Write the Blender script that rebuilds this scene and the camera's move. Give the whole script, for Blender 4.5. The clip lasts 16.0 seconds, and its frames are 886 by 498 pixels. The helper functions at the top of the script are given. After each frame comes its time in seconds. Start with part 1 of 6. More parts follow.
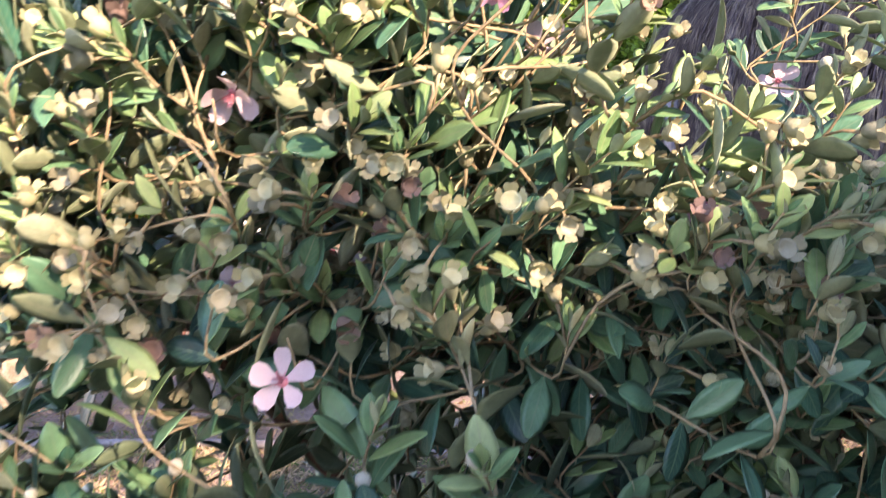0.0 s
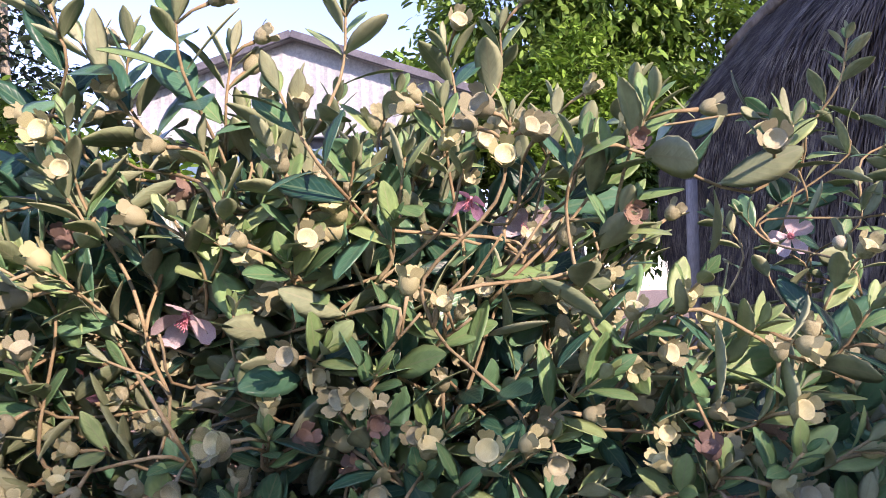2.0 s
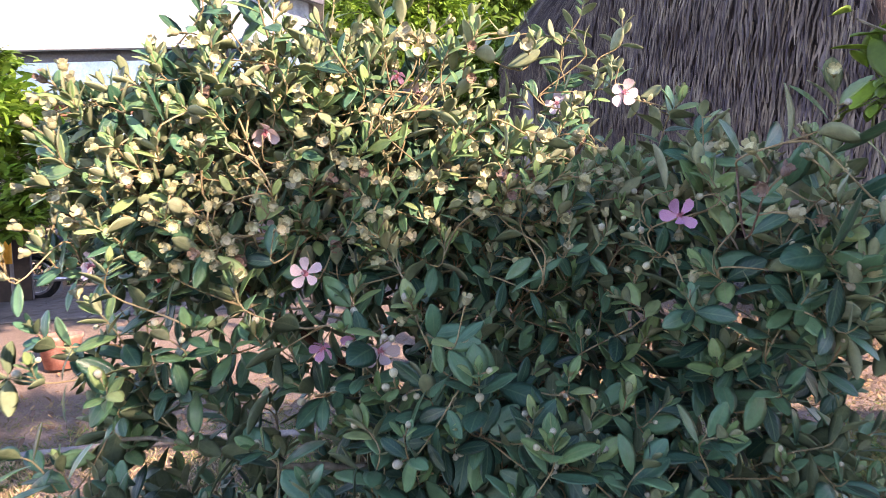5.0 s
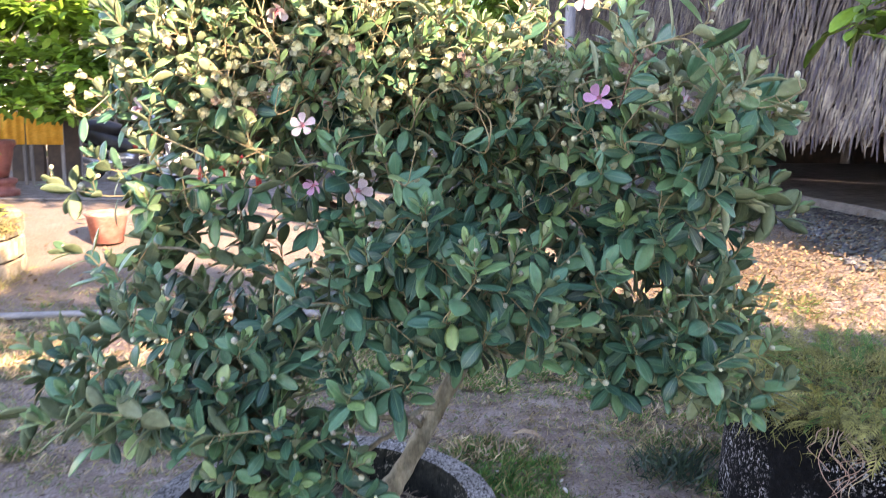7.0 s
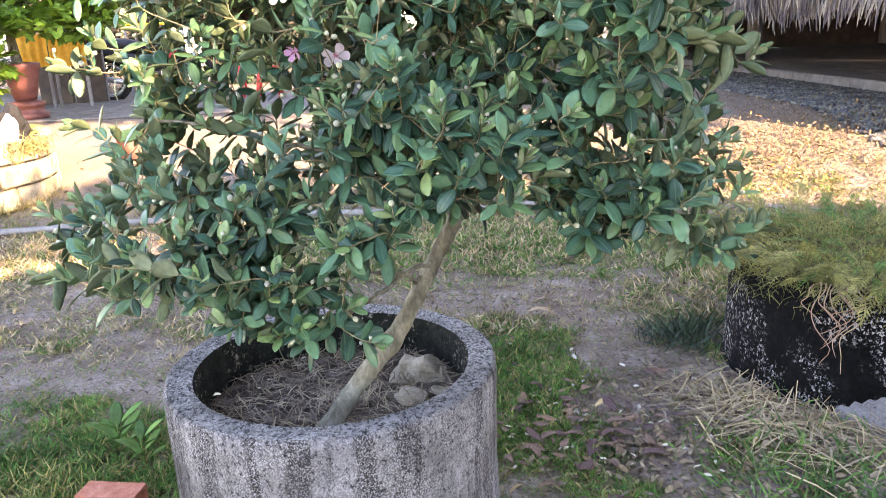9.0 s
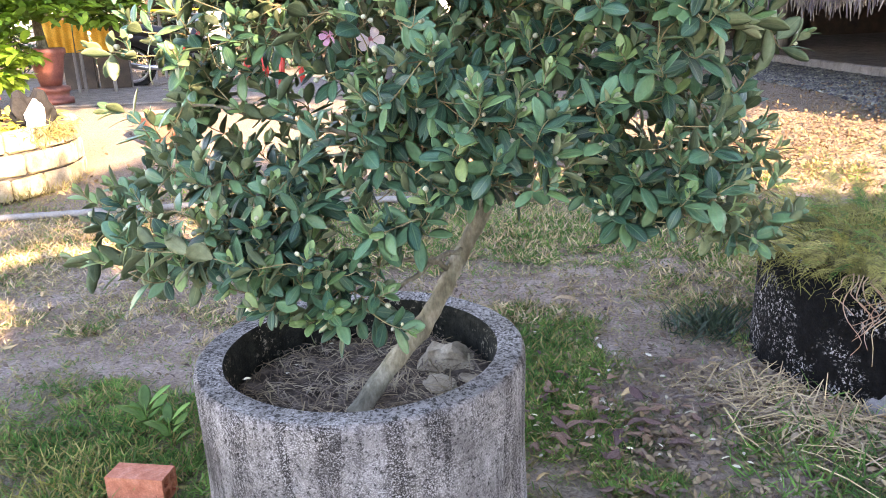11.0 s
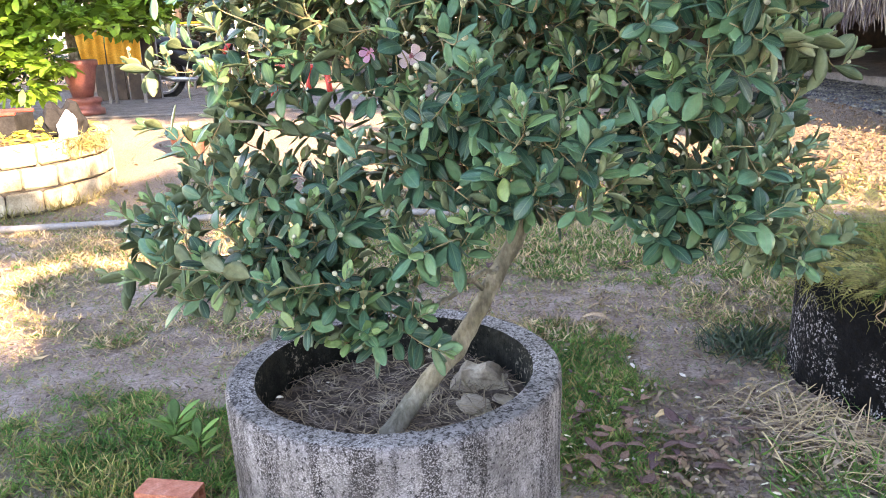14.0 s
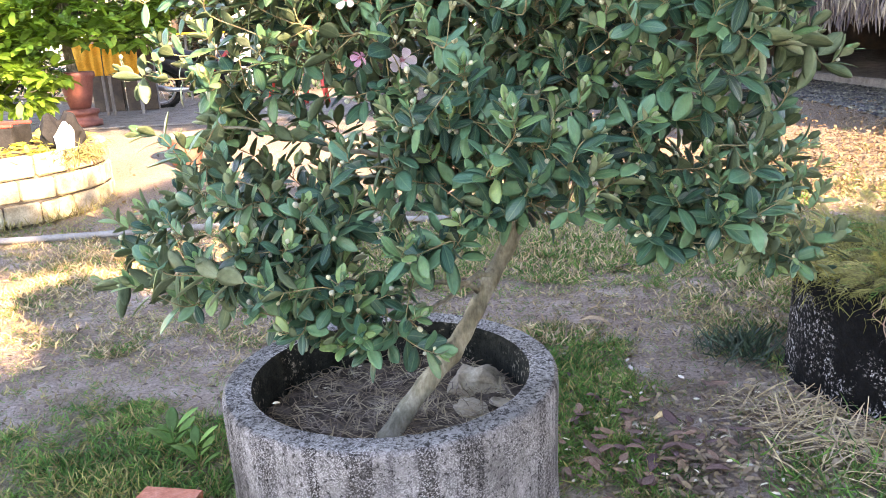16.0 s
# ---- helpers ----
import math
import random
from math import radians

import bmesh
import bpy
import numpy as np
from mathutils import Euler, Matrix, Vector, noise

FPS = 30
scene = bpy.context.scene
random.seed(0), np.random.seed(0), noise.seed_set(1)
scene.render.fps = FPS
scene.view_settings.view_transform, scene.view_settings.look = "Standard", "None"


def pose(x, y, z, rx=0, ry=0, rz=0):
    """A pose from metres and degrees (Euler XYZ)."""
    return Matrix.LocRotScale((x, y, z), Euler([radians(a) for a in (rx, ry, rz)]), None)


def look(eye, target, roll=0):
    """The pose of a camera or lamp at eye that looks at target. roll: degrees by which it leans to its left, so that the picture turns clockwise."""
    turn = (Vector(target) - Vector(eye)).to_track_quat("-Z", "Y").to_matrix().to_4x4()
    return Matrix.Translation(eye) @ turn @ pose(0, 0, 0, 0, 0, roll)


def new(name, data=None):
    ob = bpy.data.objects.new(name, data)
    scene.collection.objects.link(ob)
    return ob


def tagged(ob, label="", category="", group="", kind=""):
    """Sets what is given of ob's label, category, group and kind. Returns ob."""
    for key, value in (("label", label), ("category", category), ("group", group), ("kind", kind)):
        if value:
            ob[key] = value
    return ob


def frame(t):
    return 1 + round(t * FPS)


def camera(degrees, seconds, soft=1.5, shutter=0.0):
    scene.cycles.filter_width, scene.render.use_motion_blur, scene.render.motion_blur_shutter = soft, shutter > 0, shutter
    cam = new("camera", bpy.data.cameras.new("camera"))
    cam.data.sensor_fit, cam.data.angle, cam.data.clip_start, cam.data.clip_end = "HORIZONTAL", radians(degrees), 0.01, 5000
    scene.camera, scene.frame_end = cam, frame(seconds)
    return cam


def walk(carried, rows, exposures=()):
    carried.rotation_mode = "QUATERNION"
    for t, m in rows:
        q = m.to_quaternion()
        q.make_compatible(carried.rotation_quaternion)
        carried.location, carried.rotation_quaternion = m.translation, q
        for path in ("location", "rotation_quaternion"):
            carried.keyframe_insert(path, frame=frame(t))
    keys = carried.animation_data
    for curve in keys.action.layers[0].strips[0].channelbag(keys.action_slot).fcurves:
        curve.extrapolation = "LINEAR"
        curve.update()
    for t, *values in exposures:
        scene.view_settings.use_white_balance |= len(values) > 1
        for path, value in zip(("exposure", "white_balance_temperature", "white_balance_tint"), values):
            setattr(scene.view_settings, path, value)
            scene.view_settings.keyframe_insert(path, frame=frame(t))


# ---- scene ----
cam = camera(58.4, 16.0, soft=0.8, shutter=0.4)
METRES, EYE, TILT, LEAN, TURN = 1.57, 1.53, -3.5, -0.8, 0.0
ROWS = [
    (0.0, 0.0, 0.0, 0.0, -0.0, 0.0, 0.0),
    (0.5, 0.01, 0.0373, 0.0291, -1.48, 1.17, 0.76),
    (1.0, 0.0184, 0.0508, 0.0432, -0.44, 3.23, 1.34),
    (1.5, 0.0224, 0.0457, 0.0565, 1.84, 6.02, 1.49),
    (2.0, 0.0225, 0.0314, 0.057, 1.99, 6.65, 1.83),
    (2.5, 0.0108, 0.0017, 0.0425, 1.69, 5.43, 1.86),
    (3.0, 0.0317, -0.0268, 0.0113, -2.44, 1.43, 2.18),
    (5.5, -0.073, -0.4186, -0.0585, -9.16, -0.78, 4.02),
    (6.0, -0.0764, -0.4514, -0.0757, -9.28, -3.34, 2.77),
    (6.5, -0.0479, -0.492, -0.0837, -8.93, -4.15, 1.3),
    (7.0, -0.0055, -0.5613, -0.1025, -5.86, -6.07, 0.43),
    (7.5, 0.0203, -0.6254, -0.1218, -3.46, -8.32, 0.04),
    (8.0, 0.0359, -0.6479, -0.1348, -3.24, -9.84, 0.66),
    (8.5, 0.0486, -0.6501, -0.143, -3.47, -10.63, 2.53),
    (9.0, 0.0523, -0.6497, -0.1602, -3.86, -12.53, 3.51),
    (9.5, 0.0474, -0.6509, -0.1635, -3.84, -13.37, 3.2),
    (12.0, 0.0264, -0.6383, -0.1615, -1.86, -13.29, 3.47),
    (12.5, 0.0221, -0.6396, -0.1615, -1.92, -13.31, 3.42),
    (13.0, 0.0205, -0.6417, -0.1602, -1.94, -13.12, 3.54),
    (13.5, 0.0164, -0.6261, -0.1605, -1.44, -12.85, 3.42),
    (14.0, 0.0147, -0.6205, -0.155, -0.71, -12.39, 3.08),
    (14.5, 0.0169, -0.6262, -0.157, -0.74, -12.1, 3.19),
    (15.0, 0.0224, -0.6307, -0.1601, -0.81, -12.11, 3.48),
    (15.5, 0.0224, -0.6279, -0.16, -0.87, -11.97, 3.72),
    (16.0, 0.022, -0.6236, -0.1606, -0.89, -11.88, 3.83),
]
EXPOSURES = [(0.0, 2.75, 7100, 43), (0.5, 2.35, 6800, 44), (1.5, 1.87, 6500, 46), (2.4, 1.74, 6500, 46), (3.0, 2.04, 6500, 43), (5.5, 2.68, 7400, 41), (6.5, 3.17, 7500, 36), (7.5, 3.45, 7900, 32), (9.0, 3.79, 8500, 31), (16.0, 3.77, 8700, 30)]
walk(cam, [(t, pose(0, 0, EYE, TILT, LEAN, TURN) @ pose(METRES * x, METRES * y, METRES * z, 90 + pitch, roll, yaw)) for t, x, y, z, yaw, pitch, roll in ROWS], EXPOSURES)
SKY_STRENGTH, SUN_STRENGTH = 0.118, 2.9

# world and sun: low warm sun from behind and to the right of the planter
SUN = Vector((0.52, -0.72, 0.45)).normalized()
world = bpy.data.worlds.new("sky")
scene.world = world
world.use_nodes = True
wn = world.node_tree.nodes
sky = wn.new("ShaderNodeTexSky")
sky.sky_type, sky.sun_disc = "NISHITA", False
sky.dust_density, sky.ozone_density, sky.altitude = 0.1, 1.5, 900
sky.sun_elevation = math.asin(SUN.z)
sky.sun_rotation = math.atan2(SUN.x, SUN.y)
world.node_tree.links.new(sky.outputs[0], wn["Background"].inputs[0])
wn["Background"].inputs[1].default_value = SKY_STRENGTH
sun = new("sun", bpy.data.lights.new("sun", "SUN"))
sun.data.energy, sun.data.angle, sun.data.color = SUN_STRENGTH, radians(0.6), (1.0, 0.87, 0.66)
sun.matrix_world = look(SUN * 30, (0, 0, 0))

rng = np.random.default_rng(7)


# ---- materials ----
def links_of(m):
    return m.node_tree.nodes, m.node_tree.links


def ramp_of(n, stops):
    r = n.new("ShaderNodeValToRGB")
    while len(r.color_ramp.elements) < len(stops):
        r.color_ramp.elements.new(0.5)
    for e, (p, c) in zip(r.color_ramp.elements, stops):
        e.position, e.color = p, (*c, 1)
    return r


def mixed(n, l, kind, fac, a, b):
    m = n.new("ShaderNodeMix")
    m.data_type, m.blend_type = "RGBA", kind
    for sock, v in ((m.inputs[0], fac), (m.inputs[6], a), (m.inputs[7], b)):
        if hasattr(v, "is_output"):
            l.new(v, sock)
        elif isinstance(v, tuple):
            sock.default_value = (*v, 1)
        else:
            sock.default_value = v
    return m.outputs[2]


def noise_of(n, l, vec, scale, detail=5.0, rough=0.6, stretch=None):
    t = n.new("ShaderNodeTexNoise")
    t.inputs["Scale"].default_value, t.inputs["Detail"].default_value, t.inputs["Roughness"].default_value = scale, detail, rough
    if stretch:
        mp = n.new("ShaderNodeMapping")
        mp.inputs["Scale"].default_value = stretch
        l.new(vec, mp.inputs[0])
        vec = mp.outputs[0]
    l.new(vec, t.inputs["Vector"])
    return t.outputs["Fac"]


def surf(name, dark, mid, light, scale=8.0, fine=60.0, rough=0.8, bump=0.3, metal=0.0, vary="", spread=0.35, glow=0.0, stretch=None, world_space=False, depth=0.004, spec=0.5):
    """A surface with blotches at one scale, grain at another, relief, and a change of tone from piece to piece."""
    m = bpy.data.materials.new(name)
    m.use_nodes = True
    n, l = links_of(m)
    b = n["Principled BSDF"]
    if world_space:
        vec = n.new("ShaderNodeNewGeometry").outputs["Position"]
    else:
        vec = n.new("ShaderNodeTexCoord").outputs["Object"]
    big = noise_of(n, l, vec, scale, stretch=stretch)
    small = noise_of(n, l, vec, fine, 3.0, 0.7, stretch=stretch)
    r = ramp_of(n, [(0.3, dark), (0.5, mid), (0.7, light)])
    l.new(big, r.inputs[0])
    g = ramp_of(n, [(0.25, (0.72, 0.72, 0.72)), (0.75, (1.25, 1.25, 1.25))])
    l.new(small, g.inputs[0])
    col = mixed(n, l, "MULTIPLY", 1.0, r.outputs[0], g.outputs[0])
    if vary:
        src = n.new("ShaderNodeObjectInfo").outputs["Random"] if vary == "object" else n.new("ShaderNodeNewGeometry").outputs["Random Per Island"]
        v = ramp_of(n, [(0.0, (1 - spread, 1 - spread, 1 - 0.8 * spread)), (1.0, (1 + spread, 1 + spread, 1 + 0.3 * spread))])
        l.new(src, v.inputs[0])
        col = mixed(n, l, "MULTIPLY", 1.0, col, v.outputs[0])
    l.new(col, b.inputs["Base Color"])
    b.inputs["Roughness"].default_value, b.inputs["Metallic"].default_value = rough, metal
    b.inputs["Specular IOR Level"].default_value = spec if rough < 0.74 else 0.12
    if bump:
        bp = n.new("ShaderNodeBump")
        bp.inputs["Strength"].default_value, bp.inputs["Distance"].default_value = bump, depth
        l.new(small, bp.inputs["Height"])
        l.new(bp.outputs[0], b.inputs["Normal"])
    if glow:
        t = n.new("ShaderNodeBsdfTranslucent")
        l.new(col, t.inputs[0])
        mx = n.new("ShaderNodeMixShader")
        mx.inputs[0].default_value = glow
        l.new(b.outputs[0], mx.inputs[1])
        l.new(t.outputs[0], mx.inputs[2])
        l.new(mx.outputs[0], n["Material Output"].inputs[0])
    return m


def leaf_mat(name, tones, rib, rough, vary, glow, veins=0.16):
    """A leaf face: tone from leaf to leaf, a paler midrib and faint side veins along the leaf's own length."""
    m = bpy.data.materials.new(name)
    m.use_nodes = True
    n, l = links_of(m)
    b = n["Principled BSDF"]
    src = n.new("ShaderNodeObjectInfo").outputs["Random"] if vary == "object" else n.new("ShaderNodeNewGeometry").outputs["Random Per Island"]
    r = ramp_of(n, [(i / (len(tones) - 1), c) for i, c in enumerate(tones)])
    l.new(src, r.inputs[0])
    pos = n.new("ShaderNodeNewGeometry").outputs["Position"]
    g = ramp_of(n, [(0.3, (0.75, 0.78, 0.75)), (0.7, (1.22, 1.18, 1.15))])
    l.new(noise_of(n, l, pos, 70.0), g.inputs[0])
    col = mixed(n, l, "MULTIPLY", 1.0, r.outputs[0], g.outputs[0])
    uv = n.new("ShaderNodeUVMap")
    sep = n.new("ShaderNodeSeparateXYZ")
    l.new(uv.outputs[0], sep.inputs[0])

    def calc(op, a, c=None):
        k = n.new("ShaderNodeMath")
        k.operation = op
        for i, v in enumerate((a, c)):
            if v is None:
                continue
            if hasattr(v, "is_output"):
                l.new(v, k.inputs[i])
            else:
                k.inputs[i].default_value = v
        return k.outputs[0]

    side = calc("ABSOLUTE", calc("SUBTRACT", sep.outputs[1], 0.5))
    on_rib = calc("LESS_THAN", side, 0.035)
    vein = calc("MULTIPLY", calc("POWER", calc("ABSOLUTE", calc("SINE", calc("MULTIPLY", calc("SUBTRACT", sep.outputs[0], calc("MULTIPLY", side, 0.7)), 24.0))), 9.0), veins)
    fac = calc("MAXIMUM", calc("MULTIPLY", on_rib, 0.5), vein)
    fac = calc("MAXIMUM", fac, calc("MULTIPLY", calc("GREATER_THAN", side, 0.465), 0.25))
    col = mixed(n, l, "MIX", fac, col, rib)
    l.new(col, b.inputs["Base Color"])
    b.inputs["Roughness"].default_value = rough
    bp = n.new("ShaderNodeBump")
    bp.inputs["Strength"].default_value, bp.inputs["Distance"].default_value = 0.35, 0.0015
    l.new(fac, bp.inputs["Height"])
    l.new(bp.outputs[0], b.inputs["Normal"])
    t = n.new("ShaderNodeBsdfTranslucent")
    l.new(col, t.inputs[0])
    mx = n.new("ShaderNodeMixShader")
    mx.inputs[0].default_value = glow
    l.new(b.outputs[0], mx.inputs[1])
    l.new(t.outputs[0], mx.inputs[2])
    l.new(mx.outputs[0], n["Material Output"].inputs[0])
    b.inputs["Specular IOR Level"].default_value = 0.42
    return m


GREENS = [(0.009, 0.048, 0.034), (0.030, 0.115, 0.072), (0.070, 0.195, 0.108), (0.120, 0.265, 0.128)]
YOUNGS = [(0.092, 0.240, 0.115), (0.15, 0.32, 0.128), (0.23, 0.39, 0.145), (0.33, 0.46, 0.20)]
UNDERS = [(0.19, 0.255, 0.135), (0.28, 0.345, 0.20), (0.38, 0.44, 0.285)]
leaf_top_one = leaf_mat("myrtle leaf top", GREENS, (0.13, 0.22, 0.12), 0.36, "object", 0.07)
# Underside tones darkened to paint the shade between the lower leaves.
SHADE_UNDERS = [(0.085, 0.135, 0.075), (0.145, 0.205, 0.115), (0.22, 0.285, 0.165)]
leaf_under_shade = leaf_mat("shade-darkened myrtle leaf underside", SHADE_UNDERS, (0.20, 0.25, 0.14), 0.8, "island", 0.15)
leaf_under_one = leaf_mat("myrtle leaf underside", UNDERS, (0.31, 0.33, 0.20), 0.8, "object", 0.22)
leaf_top = leaf_mat("myrtle crown leaf top", GREENS, (0.13, 0.22, 0.12), 0.36, "island", 0.07)
leaf_young_one = leaf_mat("young myrtle leaf", YOUNGS, (0.30, 0.36, 0.18), 0.45, "object", 0.3)
leaf_young = leaf_mat("young myrtle crown leaf", YOUNGS, (0.30, 0.36, 0.18), 0.45, "island", 0.3)
leaf_under = leaf_mat("myrtle crown leaf underside", UNDERS, (0.31, 0.33, 0.20), 0.8, "island", 0.22)
bark = surf("grey-brown bark", (0.10, 0.092, 0.066), (0.205, 0.192, 0.142), (0.34, 0.32, 0.25), 30, 130, 0.88, 0.9, stretch=(1, 1, 0.45), world_space=True)
red_bark = surf("reddish branch bark", (0.07, 0.035, 0.024), (0.13, 0.075, 0.05), (0.21, 0.15, 0.10), 25, 140, 0.8, 0.5, world_space=True)
twig_mat = surf("young downy stem", (0.19, 0.14, 0.075), (0.29, 0.235, 0.13), (0.38, 0.33, 0.20), 20, 200, 0.8, 0.3, world_space=True)
calyx_mat = surf("cream-yellow spent calyx", (0.29, 0.30, 0.165), (0.39, 0.39, 0.235), (0.48, 0.47, 0.31), 60, 240, 0.75, 0.35, vary="object", spread=0.22, glow=0.15)
calyx_heart = surf("green-yellow calyx floor", (0.38, 0.38, 0.22), (0.47, 0.47, 0.30), (0.55, 0.54, 0.38), 60, 240, 0.8, 0.3, vary="object", spread=0.25)
old_calyx = surf("withered pink-brown calyx", (0.17, 0.11, 0.085), (0.27, 0.195, 0.15), (0.40, 0.315, 0.25), 60, 240, 0.85, 0.4, vary="object", spread=0.25, glow=0.1)
bud_mat = surf("pale downy bud", (0.33, 0.36, 0.24), (0.46, 0.46, 0.34), (0.55, 0.53, 0.42), 60, 260, 0.8, 0.3, vary="object", spread=0.2)
petal_white = surf("white petal flushed pink", (0.55, 0.40, 0.43), (0.64, 0.54, 0.55), (0.70, 0.64, 0.63), 45, 260, 0.6, 0.2, glow=0.2)
petal_pink = surf("mauve-pink petal", (0.48, 0.22, 0.38), (0.60, 0.32, 0.48), (0.68, 0.44, 0.56), 45, 260, 0.6, 0.2, glow=0.2)
stamen_mat = surf("rose stamens", (0.50, 0.12, 0.20), (0.62, 0.22, 0.28), (0.72, 0.4, 0.36), 90, 300, 0.6, 0.2)


def concrete_mat(name, tones, streak, lichen, cover=0.5, speck=230.0, runs=0.6, pits=0.41):
    """Cast concrete: blotches, dark runs of damp down the sides, pale lichen specks, pits."""
    m = bpy.data.materials.new(name)
    m.use_nodes = True
    n, l = links_of(m)
    b = n["Principled BSDF"]
    pos = n.new("ShaderNodeNewGeometry").outputs["Position"]
    r = ramp_of(n, [(0.32, tones[0]), (0.5, tones[1]), (0.68, tones[2])])
    l.new(noise_of(n, l, pos, 30.0, 12.0, 0.85), r.inputs[0])
    s = ramp_of(n, [(0.46, (1, 1, 1)), (0.59, streak)])
    l.new(noise_of(n, l, pos, 21.0, 8.0, 0.7, stretch=(1, 1, 0.08)), s.inputs[0])
    col = mixed(n, l, "MULTIPLY", runs, r.outputs[0], s.outputs[0])
    wide = ramp_of(n, [(0.35, (0.5, 0.49, 0.47)), (0.65, (1.15, 1.15, 1.15))])
    l.new(noise_of(n, l, pos, 6.5, 9.0, 0.7), wide.inputs[0])
    col = mixed(n, l, "MULTIPLY", 0.9, col, wide.outputs[0])
    sp = noise_of(n, l, pos, speck, 3.0, 0.8)
    k = ramp_of(n, [(cover, (0, 0, 0)), (cover + 0.07, (1, 1, 1))])
    l.new(sp, k.inputs[0])
    patch = ramp_of(n, [(0.36, (0.1, 0.1, 0.1)), (0.66, (0.85, 0.85, 0.85))] if cover < 0.53 else [(0.47, (0, 0, 0)), (0.58, (1, 1, 1))])
    l.new(noise_of(n, l, pos, 5.0, 5.0), patch.inputs[0])
    both = mixed(n, l, "MULTIPLY", 1.0, k.outputs[0], patch.outputs[0])
    col = mixed(n, l, "MIX", both, col, lichen)
    dots = ramp_of(n, [(pits - 0.05, (0.10, 0.10, 0.10)), (pits + 0.04, (1, 1, 1))])
    l.new(noise_of(n, l, pos, 95.0, 6.0, 0.8), dots.inputs[0])
    col = mixed(n, l, "MULTIPLY", 0.95, col, dots.outputs[0])
    l.new(col, b.inputs["Base Color"])
    b.inputs["Roughness"].default_value = 0.93
    b.inputs["Specular IOR Level"].default_value = 0.1
    bp = n.new("ShaderNodeBump")
    bp.inputs["Strength"].default_value, bp.inputs["Distance"].default_value = 0.7, 0.006
    l.new(noise_of(n, l, pos, 60.0, 8.0, 0.75), bp.inputs["Height"])
    l.new(bp.outputs[0], b.inputs["Normal"])
    return m


concrete = concrete_mat("weathered concrete", ((0.07, 0.068, 0.066), (0.20, 0.19, 0.185), (0.33, 0.315, 0.305)), (0.20, 0.19, 0.185), (0.52, 0.50, 0.485), 0.50, 260.0, 0.9, 0.435)
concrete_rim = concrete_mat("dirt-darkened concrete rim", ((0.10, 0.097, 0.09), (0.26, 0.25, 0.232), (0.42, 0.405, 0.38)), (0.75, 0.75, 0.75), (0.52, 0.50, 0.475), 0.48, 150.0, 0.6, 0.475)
# Inner wall of the ring: near-black with sparse pale specks.
concrete_inner = concrete_mat("near-black inner concrete", ((0.008, 0.009, 0.008), (0.018, 0.019, 0.016), (0.05, 0.05, 0.04)), (0.5, 0.5, 0.45), (0.26, 0.25, 0.20), 0.57, 60.0)
concrete_black = concrete_mat("algae-black concrete", ((0.002, 0.002, 0.0025), (0.005, 0.005, 0.0055), (0.014, 0.014, 0.015)), (0.6, 0.6, 0.6), (0.40, 0.39, 0.39), 0.545, 75.0)
concrete_slab = concrete_mat("swept grey concrete slab", ((0.17, 0.16, 0.155), (0.235, 0.22, 0.215), (0.30, 0.285, 0.28)), (0.8, 0.8, 0.8), (0.33, 0.32, 0.31))
paving = concrete_mat("brown-grey dusty paving", ((0.17, 0.145, 0.125), (0.24, 0.21, 0.185), (0.31, 0.28, 0.25)), (0.8, 0.8, 0.8), (0.26, 0.23, 0.2))
soil_mat = surf("dry potting soil", (0.035, 0.027, 0.022), (0.08, 0.063, 0.05), (0.17, 0.14, 0.115), 22, 140, 0.95, 0.8, world_space=True, depth=0.008)
straw_mat = surf("dry straw", (0.25, 0.18, 0.115), (0.40, 0.305, 0.205), (0.54, 0.435, 0.315), 12, 90, 0.85, 0.2, vary="island", spread=0.4)
mulch_mat = surf("grey mulch twigs", (0.12, 0.09, 0.07), (0.25, 0.20, 0.155), (0.42, 0.36, 0.29), 12, 90, 0.9, 0.2, vary="island", spread=0.4)
stone_mat = surf("pale sandstone", (0.22, 0.175, 0.12), (0.33, 0.275, 0.20), (0.43, 0.375, 0.285), 16, 110, 0.9, 0.6, world_space=True)
brick_red = surf("red hollow brick", (0.36, 0.12, 0.075), (0.47, 0.17, 0.105), (0.53, 0.23, 0.16), 30, 160, 0.88, 0.5, world_space=True)
brick_pale = surf("yellowed plastered block", (0.22, 0.175, 0.11), (0.36, 0.305, 0.215), (0.48, 0.43, 0.33), 9, 90, 0.9, 0.6, vary="object", spread=0.2, world_space=True)
mortar = surf("grey mortar", (0.07, 0.06, 0.05), (0.11, 0.095, 0.08), (0.15, 0.135, 0.115), 12, 90, 0.95, 0.5, world_space=True)
pipe_mat = surf("dusty grey plastic pipe", (0.15, 0.135, 0.12), (0.21, 0.195, 0.175), (0.27, 0.255, 0.235), 8, 80, 0.6, 0.15, world_space=True)
terracotta = surf("glazed red-brown terracotta", (0.16, 0.05, 0.04), (0.23, 0.078, 0.062), (0.30, 0.12, 0.095), 7, 70, 0.55, 0.3, world_space=True)
grass_mat = surf("green grass blades", (0.04, 0.125, 0.04), (0.095, 0.22, 0.065), (0.21, 0.33, 0.11), 3, 30, 0.6, 0, vary="island", spread=0.45, glow=0.3, world_space=True, spec=0.12)
yellow_stalk = surf("yellowed stalks", (0.34, 0.33, 0.06), (0.52, 0.49, 0.10), (0.62, 0.58, 0.18), 3, 30, 0.75, 0, vary="island", spread=0.35, glow=0.2, world_space=True)
dry_grass = surf("dry grass blades", (0.17, 0.16, 0.07), (0.27, 0.235, 0.115), (0.38, 0.32, 0.18), 3, 30, 0.75, 0, vary="island", spread=0.45, glow=0.25, world_space=True)
